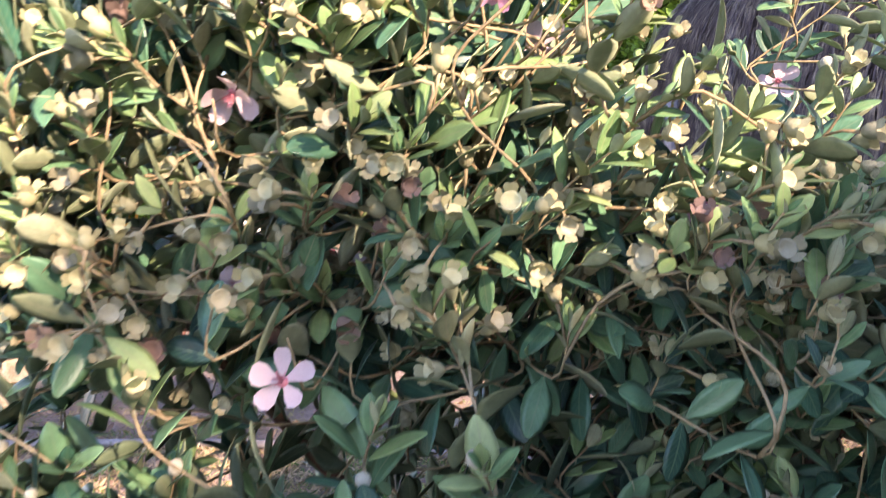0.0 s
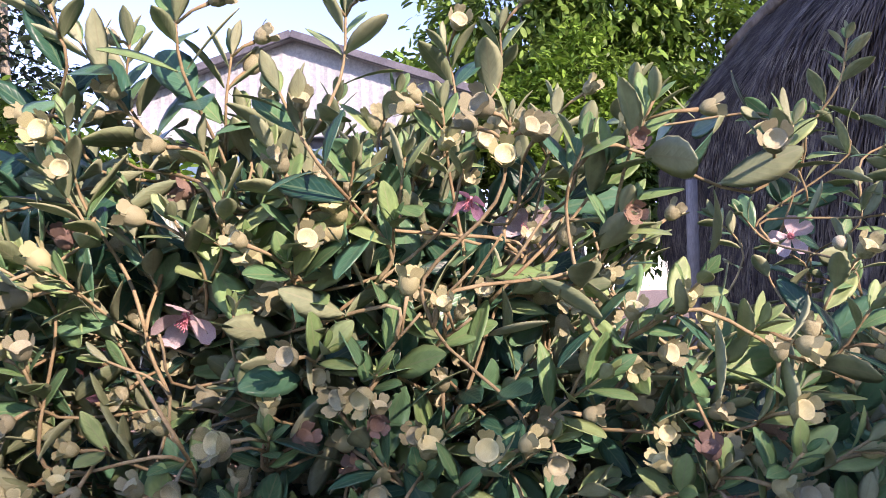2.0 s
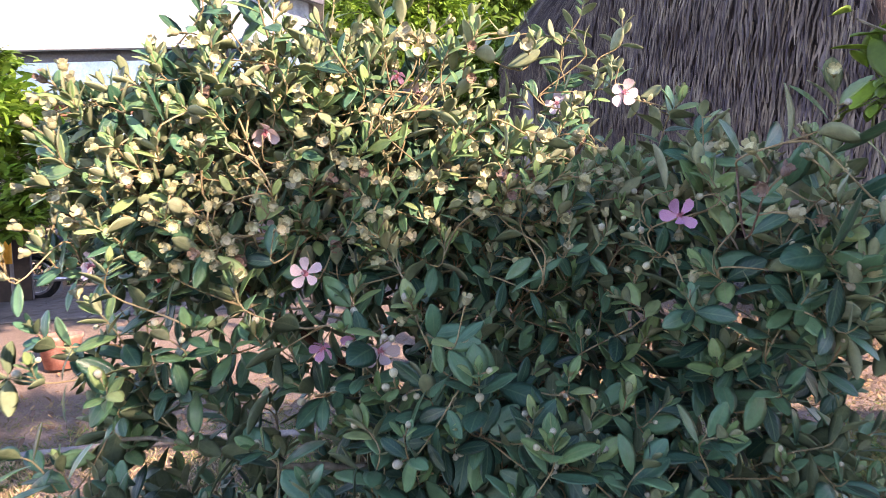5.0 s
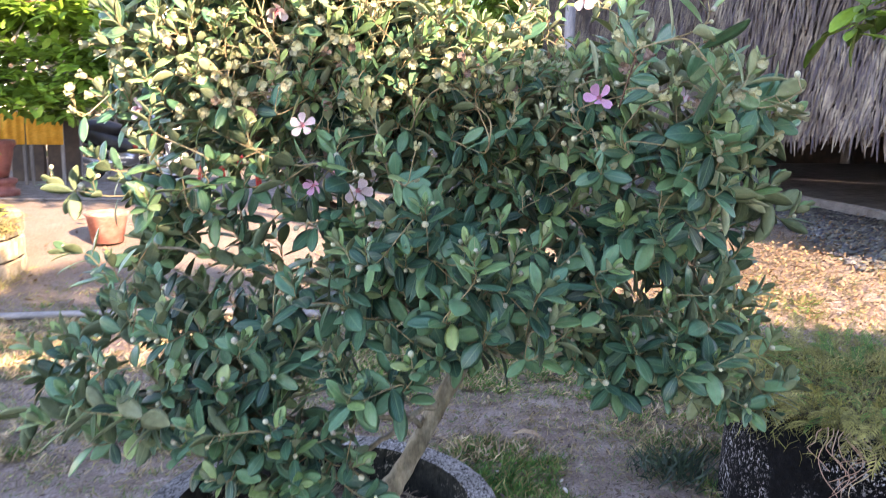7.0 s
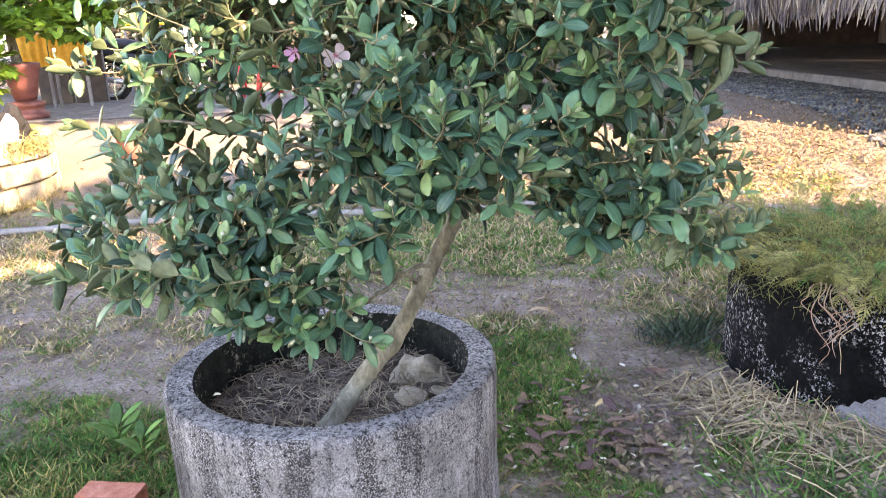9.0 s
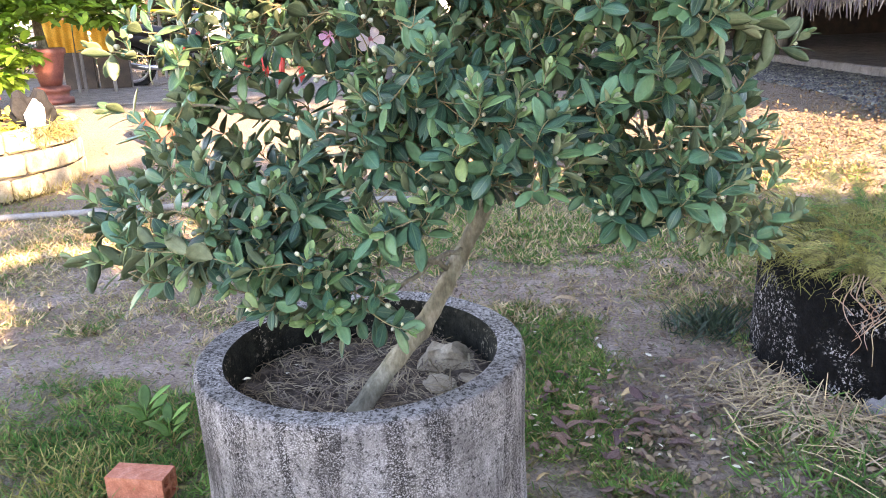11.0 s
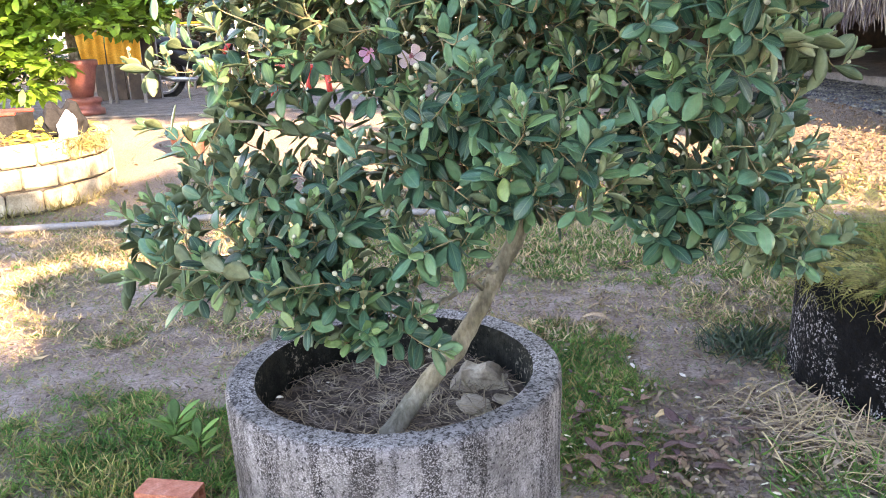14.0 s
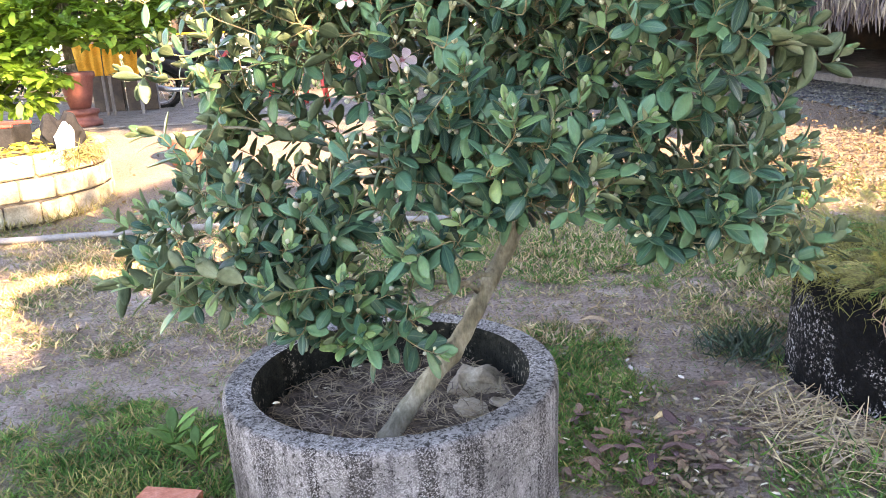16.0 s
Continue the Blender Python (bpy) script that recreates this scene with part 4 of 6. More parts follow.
cups = [c for c in cups if all(np.linalg.norm(c[0] - np.array(fl[0]) - 0.02 * np.array(fl[1])) > 0.055 for fl in FLOWERS)]
cup_new = cup_mesh("calyx", [calyx_mat, calyx_heart])
cup_old = cup_mesh("calyx", [old_calyx, old_calyx])
stalks = Geo()
far_cups = []
for n, (p, d) in enumerate(sorted(cups, key=lambda c: c[0][1])):
    d = np.asarray(d) + np.array([0, -0.45, 0]) + rng.normal(0, 0.3, 3)
    d /= np.linalg.norm(d)
    L = rng.uniform(0.012, 0.036)
    q = p + d * L
    stalks.add(*tube([p, p + d * L * 0.5 + (0, 0, 0.002), q], [0.0011, 0.0011, 0.0016], 5))
    size = rng.uniform(0.0095, 0.0138)
    if n >= 300:
        far_cups.append((q, d, size))
        continue
    ob = under(new("calyx", cup_old if rng.random() < 0.09 else cup_new), bush)
    ob.matrix_basis = Matrix.Translation(q) @ turned(d, n) @ Matrix.Scale(size, 4)
if far_cups:
    v = [tuple(q.co) for q in cup_new.vertices]
    f = [tuple(q.vertices) for q in cup_new.polygons]
    slots = [q.material_index for q in cup_new.polygons]
    d = np.array([c[1] for c in far_cups])
    base = axes(d, random_dirs(len(d)))[:, :, [1, 2, 0]]
    tagged(scatter("calyxwork", v, f, np.array([c[0] for c in far_cups]), base, np.array([c[2] for c in far_cups]), [calyx_mat, calyx_heart], bush, slots), "cream-yellow spent calyces deeper in the crown", kind="stuff")
ball = Geo().add(*lathe([(0, 0), (0.30, 0.08), (0.48, 0.42), (0.46, 0.75), (0.28, 0.98), (0.10, 1.05), (0, 1.02)], 9)).mesh("bud", [bud_mat])
for n, (p, d) in enumerate(sorted(buds, key=lambda c: c[0][1])[:298]):
    d = np.asarray(d) / np.linalg.norm(d)
    L = rng.uniform(0.006, 0.022)
    q = p + d * L
    stalks.add(*tube([p, q], [0.0010, 0.0012], 5))
    ob = under(new("bud", ball), bush)
    ob.matrix_basis = Matrix.Translation(q) @ turned(d, n) @ Matrix.Scale(rng.uniform(0.007, 0.0125), 4)
tagged(stalks.put("stalkwork", twig_mat, bush), "thin green-yellow flower stalks", kind="stuff")


def petal_shape(cupped):
    v, f = [], []
    for i, (r, w) in enumerate(((0.06, 0.04), (0.22, 0.11), (0.40, 0.20), (0.57, 0.205), (0.67, 0.10))):
        for q in (-1, 0, 1):
            v.append((r, w * q, cupped * r * r * 0.9 - 0.03 * (q == 0)))
    for i in range(4):
        for q in range(2):
            f.append((i * 3 + q, (i + 1) * 3 + q, (i + 1) * 3 + q + 1, i * 3 + q + 1))
    return v, f


PETALS = {(c, m.name): Geo().add(*petal_shape(c)).mesh("petal", [m]) for c in (0.25, 0.9) for m in (petal_white, petal_pink)}


def flower(at, facing, size, m, cupped, count=5):
    g = Geo()
    g.add(*lathe([(0, -0.16), (0.08, -0.12), (0.12, 0.0), (0.0, 0.03)], 9), 0)
    for s in range(34):
        a, tilt = rng.uniform(0, 6.28), rng.uniform(0.1, 0.75)
        L = rng.uniform(0.16, 0.30)
        e = np.array([math.sin(tilt) * math.cos(a), math.sin(tilt) * math.sin(a), math.cos(tilt)])
        g.add(*tube([0.05 * e, L * e, L * e + 0.012 * e, L * e + 0.03 * e], [0.006, 0.006, 0.016, 0.004], 4), 0)
    heart_ob = under(new("flower", g.mesh("flower", [stamen_mat])), bush)
    heart_ob.matrix_basis = Matrix.Translation(at) @ turned(facing, 0.4 * at[0] * 20) @ Matrix.Scale(size, 4)
    tagged(heart_ob, "open rose myrtle flower with pink stamens")
    for s in range(count):
        p = new("petal", PETALS[(cupped, m.name)])
        p.parent = heart_ob
        p.matrix_basis = pose(0, 0, 0.01 * (s % 2), rng.normal(0, 10), rng.normal(0, 15), 72 * s + rng.normal(0, 8)) @ Matrix.Diagonal((rng.uniform(0.85, 1.05), rng.uniform(0.85, 1.2), 1, 1))
    return heart_ob


for at, facing, size, m, cupped in FLOWERS:
    flower(at, facing, size, m, cupped)


# ---- things on the ground near the planter ----
def hollow_brick():
    """A red four-hole clay brick lying on the turf."""
    t = thing("hollow_brick", (-0.79, 1.055, 0), "red four-hole clay brick lying on the grass", "brick")
    xs = [-0.04, -0.030, -0.0055, 0.0055, 0.030, 0.04]
    m = pose(-0.79, 1.055, 0.040, 0, 0, -12)
    v, f = [], []
    for end in (-0.09, 0.09):
        for b in xs:
            for c in xs:
                v.append(m @ Vector((end, b, c)))
    n = 6
    solid = lambda i, j: not (i in (1, 3) and j in (1, 3))
    for i in range(5):
        for j in range(5):
            a, k = i * n + j, 36
            if solid(i, j):
                f.append((a, a + 1, a + n + 1, a + n))
                f.append((a + k, a + n + k, a + n + 1 + k, a + 1 + k))
            for (p, q), (u, w) in (((i - 1, j), (a, a + 1)), ((i + 1, j), (a + n + 1, a + n)), ((i, j - 1), (a + n, a)), ((i, j + 1), (a + 1, a + n + 1))):
                inside = 0 <= p < 5 and 0 <= q < 5
                if solid(i, j) and not (inside and solid(p, q)):
                    f.append((u, u + k, w + k, w))
    Geo().add(v, f).put("brick_body", brick_red, t, smooth=False)


hollow_brick()

pipe = thing("water_pipe", (-2.6, 4.62, 0.03), "dusty grey plastic water pipe lying across the yard", "pipe")
Geo().add(*tube(bend([(-6.5, 4.45, 0.03), (-4.5, 4.56, 0.035), (-2.9, 4.66, 0.03), (-1.2, 4.75, 0.035), (0.5, 4.55, 0.03), (1.1, 4.62, 0.03)], 8), 0.026, 10)).put("pipe_run", pipe_mat, pipe)

# dead leaves, each its own shape of curl
LEAF_BASES = []
for curl, width, m in ((0.5, 0.42, dead_leaf), (-0.35, 0.5, dead_leaf), (0.8, 0.36, tan_leaf), (-0.5, 0.4, tan_leaf)):
    v, f, slots, uv = leaf_shape(width, 0.16, curl)
    LEAF_BASES.append(Geo().add(v, f).mesh("fallen_leaf", [m]))


def fallen_leaf(x, y, size, k, turn, z=0.012):
    ob = new("fallen_leaf", LEAF_BASES[k])
    ob.matrix_basis = pose(x, y, float(rise(x, y)) + z, rng.uniform(-14, 14), rng.uniform(-10, 10), turn) @ Matrix.Scale(size, 4)
    tagged(ob, "dry curled brown leaf on the ground" if k < 2 else "dry curled tan leaf on the ground", "leaf", "fallen leaves")


fallen_leaf(0.66, 2.46, 0.16, 2, -12, 0.02)
fallen_leaf(0.74, 1.47, 0.10, 2, 20, 0.02)
fallen_leaf(0.30, 3.3, 0.12, 0, 80)
fallen_leaf(0.12, 3.15, 0.14, 0, 10)
for _ in range(75):
    fallen_leaf(rng.normal(0.68, 0.15), rng.normal(1.32, 0.15), rng.uniform(0.035, 0.085), int(rng.integers(0, 2)), rng.uniform(0, 360), rng.uniform(0.01, 0.035))
for _ in range(26):
    fallen_leaf(rng.uniform(-2.4, 2.4), rng.uniform(2.0, 4.4), rng.uniform(0.05, 0.11), int(rng.integers(0, 4)), rng.uniform(0, 360))
for _ in range(12):
    fallen_leaf(rng.uniform(0.4, 1.3), rng.uniform(0.9, 2.0), rng.uniform(0.05, 0.09), int(rng.integers(0, 3)), rng.uniform(0, 360))


def flecks(name, n, cx, cy, sx, sy, lo, hi, m, label, zlo=0.004, zhi=0.02, flat=0.2):
    x, y = rng.normal(cx, sx, n), rng.normal(cy, sy, n)
    w = np.stack([x, y, rise(x, y) + rng.uniform(zlo, zhi, n)], -1)
    ob = scatter(name, SMALL_LEAF_V, SMALL_LEAF_F, w, axes(random_dirs(n, flat), np.tile([0, 0, 1.0], (n, 1)) + 0.5 * random_dirs(n)), rng.uniform(lo, hi, n), [m])
    return tagged(ob, label, "litter", kind="stuff")


flecks("petal_litter", 120, 0.9, 1.40, 0.30, 0.28, 0.018, 0.034, white_bit, "small fallen white petals on turf and earth")
flecks("leaf_litter", 5600, 3.3, 5.5, 0.95, 0.8, 0.022, 0.055, litter_mat, "orange-tan dead leaves spread on the earth", 0.005, 0.05, 0.5)
flecks("leaf_litter", 500, -1.2, 5.6, 2.4, 0.8, 0.04, 0.09, litter_mat, "scattered tan dead leaves on the earth", 0.005, 0.03, 0.4)
flecks("leaf_crumbs", 11000, 0.0, 2.8, 1.9, 1.0, 0.008, 0.035, crumb_mat, "brown leaf crumbs trodden into the earth", 0.002, 0.01, 0.2)
flecks("leaf_crumbs", 2200, 1.05, 1.25, 0.36, 0.33, 0.008, 0.045, crumb_mat, "brown leaf crumbs beside the planter", 0.002, 0.015, 0.3)
for x, y, s in ((-0.37, 0.70, 0.016), (-0.345, 0.74, 0.018), (-0.20, 1.12, 0.012), (-0.29, 0.98, 0.012), (-0.31, 0.93, 0.012), (-0.26, 0.66, 0.013), (-0.19, 0.60, 0.012)):
    ob = new("fallen_petal", LEAF_BASES[0].copy())
    ob.data.materials[0] = white_bit
    ob.matrix_basis = pose(x, y, (RIM if math.hypot(x - PX, y - PY) > 0.31 else SOIL + 0.02) + 0.004, 0, 0, x * 900) @ Matrix.Diagonal((s * 1.2, s * 2.2, s, 1))
    tagged(ob, "fallen white petal on the planter", "petal", "petals on the planter")


def straw_heap():
    n = 520
    t = rng.random(n)
    x = 1.10 + 0.42 * t + rng.normal(0, 0.10, n)
    y = 1.55 - 0.50 * t + rng.normal(0, 0.10, n)
    w = np.stack([x, y, 0.006 + 0.03 * rng.random(n)], -1)
    d = random_dirs(n, 0.12) + np.array([0.75, -0.6, 0.0])
    strip = [(-0.5, -0.010, 0), (-0.5, 0.010, 0), (0, -0.011, 0.07), (0, 0.011, 0.07), (0.5, -0.006, 0), (0.5, 0.006, 0)]
    ob = scatter("straw_heap", strip, [(0, 2, 3, 1), (2, 4, 5, 3)], w, axes(d, np.tile([0, 0, 1.0], (n, 1)) + 0.4 * random_dirs(n)), rng.uniform(0.07, 0.24, n), [straw_mat])
    tagged(ob, "pulled dry straw heaped against the black planter", "straw", kind="stuff")


straw_heap()


def weed(at, size):
    t = thing("broadleaf_weed", at, "small broad-leaved green weed in the grass", "weed")
    n = 9
    a = np.arange(n) * 2.4
    up = 0.35 + 0.12 * np.arange(n) / n
    d = np.stack([np.cos(a), np.sin(a), 0.5 + 0.6 * up], -1)
    base = np.tile(np.array(at), (n, 1)) + np.stack([0.01 * np.cos(a), 0.01 * np.sin(a), 0.02 + 0.010 * np.arange(n)], -1)
    v, f, slots, uv = LEAVES[1]
    scatter("weed_leaves", v, f, base, axes(d, np.tile([0, 0, 1.0], (n, 1))), np.full(n, size), [grass_mat, grass_mat], t, slots, uv)
    Geo().add(*tube([at, np.array(at) + (0, 0, 0.11)], [0.003, 0.002], 5)).put("stem", grass_mat, t)




def tuft(at, count, spread, lo, hi, m, label):
    """A rough clump of long blades."""
    w = np.stack([rng.normal(at[0], spread, count), rng.normal(at[1], spread, count), np.full(count, -0.004)], -1)
    d = random_dirs(count, 0.4) + np.array([0, 0, 0.9])
    strip = [(0, -0.03, 0), (0, 0.03, 0), (0.5, -0.03, 0.02), (0.5, 0.03, 0.02), (1, 0, -0.22)]
    ob = scatter("grass_tuft", strip, [(0, 2, 3, 1), (2, 4, 3)], w, axes(d, random_dirs(count, 0.3)), rng.uniform(lo, hi, count), [m])
    tagged(ob, label, "grass", kind="stuff")


tuft((1.29, 2.06), 420, 0.09, 0.04, 0.13, dark_leaf, "dark rank grass beside the black planter")
# Yellow-green blades paint a sunbeam lying on the turf.
tuft((-1.02, 1.14), 520, 0.11, 0.03, 0.09, juniper_mat, "grass clump coloured yellow-green for a patch of sun")
tuft((1.30, 0.98), 500, 0.20, 0.04, 0.11, grass_mat, "green grass clump beside the straw")
weed((-0.89, 1.43, 0.0), 0.10)
weed((-0.78, 1.32, 0.0), 0.08)


# ---- the second planter ----
def black_planter():
    cx, cy, R, H = 1.93, 1.73, 0.56, 0.425
    t = thing("planter", (cx, cy, 0), "round concrete planter blackened by algae, overgrown with sprigs", "planter")
    g = Geo()
    v, f = lathe([(R + 0.01, -0.02), (R + 0.004, 0.10), (R, 0.25), (R, H - 0.02), (R - 0.02, H), (R - 0.07, H), (R - 0.075, H - 0.03), (R - 0.075, H - 0.12)], 72, 0.015)
    g.add(np.array(v) + (cx, cy, 0), f)
    g.put("ring", concrete_black, t)
    v, f = lathe([(R - 0.07, H - 0.06), (0.3, H - 0.03), (0, H - 0.02)], 30, 0.05)
    Geo().add(np.array(v) + (cx, cy, 0), f).put("soil", soil_mat, t)
    # a rough skirt of mortar at the foot
    skirt = Geo()
    v, f, m = [], [], 5
    for s in range(41):
        a = 3.9 + 1.5 * s / 40
        for q, (r, z) in enumerate(((R - 0.01, 0.13), (R + 0.02, 0.11), (R + 0.07, 0.06), (R + 0.12, 0.025), (R + 0.15, -0.02))):
            k = math.sin(math.pi * s / 40) ** 0.5
            j = noise.noise((9 * math.cos(a), 9 * math.sin(a), q)) + 0.6 * noise.noise((30 * math.cos(a), 30 * math.sin(a), 3 * q))
            rr = R - 0.01 + (r - R + 0.01) * k * (1 + 0.35 * j)
            v.append((cx + rr * math.cos(a), cy + rr * math.sin(a), z * k * (1 + 0.4 * j) - 0.01))
    for s in range(40):
        for q in range(m - 1):
            f.append((s * m + q, s * m + q + 1, (s + 1) * m + q + 1, (s + 1) * m + q))
    skirt.add(v, f).put("mortar_skirt", concrete_slab, t, "pale rough mortar at the foot")
    # matted sprigs over the rim
    n = 15000
    r = R * np.sqrt(rng.random(n)) * rng.choice([1.02, 1.02, 1.13], n)
    a = rng.random(n) * 6.283
    w = np.stack([cx + r * np.cos(a), cy + r * np.sin(a), H - 0.02 + 0.13 * rng.random(n) * (1.25 - r / R) - 0.7 * np.maximum(0, r - R)], -1)
    d = np.stack([np.cos(a), np.sin(a), rng.uniform(-0.2, 0.5, n)], -1) + 1.1 * random_dirs(n, 0.5)
    strip = [(0, -0.018, 0), (0, 0.018, 0), (0.5, -0.02, 0.12), (0.5, 0.02, 0.12), (1, -0.008, -0.10), (1, 0.008, -0.10)]
    scatter_ob = scatter("ground_cover", strip, [(0, 2, 3, 1), (2, 4, 5, 3)], w, axes(d, np.tile([0, 0, 1.0], (n, 1)) + 0.5 * random_dirs(n)), rng.uniform(0.02, 0.075, n), [juniper_mat], t)
    tagged(scatter_ob, "matted yellow-green feathery sprigs", kind="stuff")
    # feathery fronds arching out over the rim, greener at the heart
    fv, ff = [], []
    for i in range(12):
        x = 0.06 + 0.078 * i
        z, half = 0.16 * x - 0.42 * x * x, 0.20 * math.sin(math.pi * (0.12 + 0.84 * x))
        for side in (-1, 1):
            k = len(fv)
            fv += [(x - 0.02, 0, z), (x + 0.5 * half - 0.01, side * 0.55 * half, z + 0.02), (x + 0.9 * half, side * half, z - 0.02), (x + 0.5 * half + 0.03, side * 0.45 * half, z + 0.005)]
            ff.append((k, k + 1, k + 2, k + 3))
    for x0, x1 in ((0, 0.35), (0.35, 0.7), (0.7, 1.0)):
        k = len(fv)
        fv += [(x0, -0.010, 0.16 * x0 - 0.42 * x0 * x0), (x0, 0.010, 0.16 * x0 - 0.42 * x0 * x0), (x1, 0.008, 0.16 * x1 - 0.42 * x1 * x1), (x1, -0.008, 0.16 * x1 - 0.42 * x1 * x1)]
        ff.append((k, k + 3, k + 2, k + 1))
    for n, inner, outer, lo, hi, m, words in ((420, 0.70, 1.0, 0.07, 0.18, juniper_mat, "yellow-green feathery fronds arching over the rim"), (170, 0.1, 0.9, 0.07, 0.15, grass_mat, "greener fronds at the heart of the mat")):
        r, a = R * rng.uniform(inner, outer, n), rng.random(n) * 6.283
        w = np.stack([cx + r * np.cos(a), cy + r * np.sin(a), H + 0.01 + 0.07 * rng.random(n)], -1)
        d = np.stack([np.cos(a), np.sin(a), rng.uniform(-0.1, 0.6, n)], -1) + 0.7 * random_dirs(n, 0.4)
        tagged(scatter("fronds", fv, ff, w, axes(d, np.tile([0, 0, 1.0], (n, 1)) + 0.3 * random_dirs(n)), rng.uniform(lo, hi, n), [m], t), words, kind="stuff")
    # roots hanging over the side
    for ang, fall, m in [(q + 0.27, w, m) for q, w, m in ((3.55, 0.30, root_mat), (3.62, 0.22, root_mat), (3.68, 0.26, root_mat), (3.58, 0.18, root_mat), (3.95, 0.34, root_mat), (4.02, 0.20, root_mat), (4.10, 0.30, root_mat), (3.72, 0.32, straw_mat), (3.50, 0.14, root_mat), (3.65, 0.12, root_mat), (3.70, 0.16, root_mat), (3.60, 0.24, root_mat), (3.66, 0.20, root_mat))]:
        pts = []
        for s in range(6):
            q = s / 5
            rr = R - 0.03 + 0.05 * min(1, q * 3) + 0.006
            aa = ang + 0.05 * math.sin(5 * q + ang * 19) + 0.03 * math.sin(11 * q + ang * 31)
            pts.append((cx + rr * math.cos(aa), cy + rr * math.sin(aa), H + 0.02 - fall * max(0, q - 0.1)))
        Geo().add(*tube(bend(pts, 3), np.linspace(0.0024, 0.001, 16), 5)).put("root", m, t)
    # a small tree grows in it; one branch reaches over
    tree = thing("potted_tree", (2.05, 1.78, H - 0.04), "small tree with bright green leaves growing in the black planter", "tree")
    Geo().add(*tube(bend([(2.05, 1.78, H - 0.05), (2.10, 1.76, 0.9), (2.05, 1.72, 1.5), (2.12, 1.7, 2.2)], 5), np.linspace(0.05, 0.02, 16), 10)).put("trunk", bark, tree)
    leaf_at = []
    for j, (tip, k) in enumerate((((1.53, 1.58, 1.72), 18), ((1.57, 1.56, 1.84), 24), ((1.45, 1.50, 1.95), 26), ((1.66, 1.60, 1.69), 10), ((1.75, 1.5, 2.3), 30), ((2.4, 1.9, 2.2), 30), ((2.0, 1.3, 2.3), 30))):
        c = bend([(2.06, 1.72, 1.6 + 0.08 * j), (1.85, 1.60, 1.84 + 0.25 * max(0, j - 3)), tip], 6)
        Geo().add(*tube(c, np.linspace(0.012, 0.003, len(c)), 6)).put("branch", bark, tree)
        for _ in range(k):
            leaf_at.append(c[int(rng.integers(len(c) // 2, len(c)))] + rng.normal(0, 0.035, 3))
    leaf_at = np.array(leaf_at)
    n = len(leaf_at)
    v, f, slots, uv = LEAVES[1]
    ob = scatter("crown", v, f, leaf_at, axes(random_dirs(n, 0.4) + np.array([-0.6, -0.3, -0.35]), np.tile([0, 0, 1.0], (n, 1)) + 0.4 * random_dirs(n)), rng.uniform(0.09, 0.16, n), [bright_leaf, bright_leaf], tree, slots, uv)
    tagged(ob, "long bright yellow-green leaves", kind="stuff")


black_planter()


# ---- trees ----
def tree(name, at, label, height, masses, leaf, count, m, lean=(0, 0), trunk_r=0.15, flat=0.5, down=0.0, category="tree"):
    """A tapered trunk, limbs to each mass, and a crown of many single leaves in clumps."""
    t = thing(name, at, label, category)
    at = np.array(at, float)
    top = at + np.array([lean[0], lean[1], height])
    c = bend([at - (0, 0, 0.1), at + 0.4 * (top - at) + rng.normal(0, 0.05 * height, 3) * (1, 1, 0), top], 6)
    Geo().add(*tube(c, np.linspace(trunk_r, trunk_r * 0.35, len(c)), 10)).put("trunk", bark, t)
    W, D, U = [], [], []
    share = sum(h[0] * h[1] * h[2] for _, h in masses)
    for mc, h in masses:
        mc = np.array(mc, float)
        s = c[int(rng.integers(len(c) // 2, len(c)))]
        lc = bend([s, 0.5 * (s + mc) + rng.normal(0, 0.12, 3), mc], 5)
        Geo().add(*tube(lc, np.linspace(trunk_r * 0.4, trunk_r * 0.1, len(lc)), 7)).put("limb", bark, t)
        k = max(60, int(count * (h[0] * h[1] * h[2]) / share))
        nc = max(10, k // 34)
        cd = random_dirs(nc)
        cc = mc + cd * np.array(h) * (rng.uniform(0.35, 1.0, nc) ** 0.5)[:, None]
        idx = rng.integers(0, nc, k)
        p = cc[idx] + rng.normal(0, 1, (k, 3)) * np.array(h) * np.array([0.17, 0.17, 0.11])
        W.append(p)
        D.append(random_dirs(k, flat) + 0.6 * cd[idx] + np.array([0, 0, -down]))
        U.append(np.tile([0, 0, 1.0], (k, 1)) + 0.6 * random_dirs(k))
    W, D, U = np.concatenate(W), np.concatenate(D), np.concatenate(U)
    ob = scatter("crown", SMALL_LEAF_V, SMALL_LEAF_F, W, axes(D, U), leaf * rng.uniform(0.6, 1.25, len(W)), [m], t)
    tagged(ob, kind="stuff")
    return t


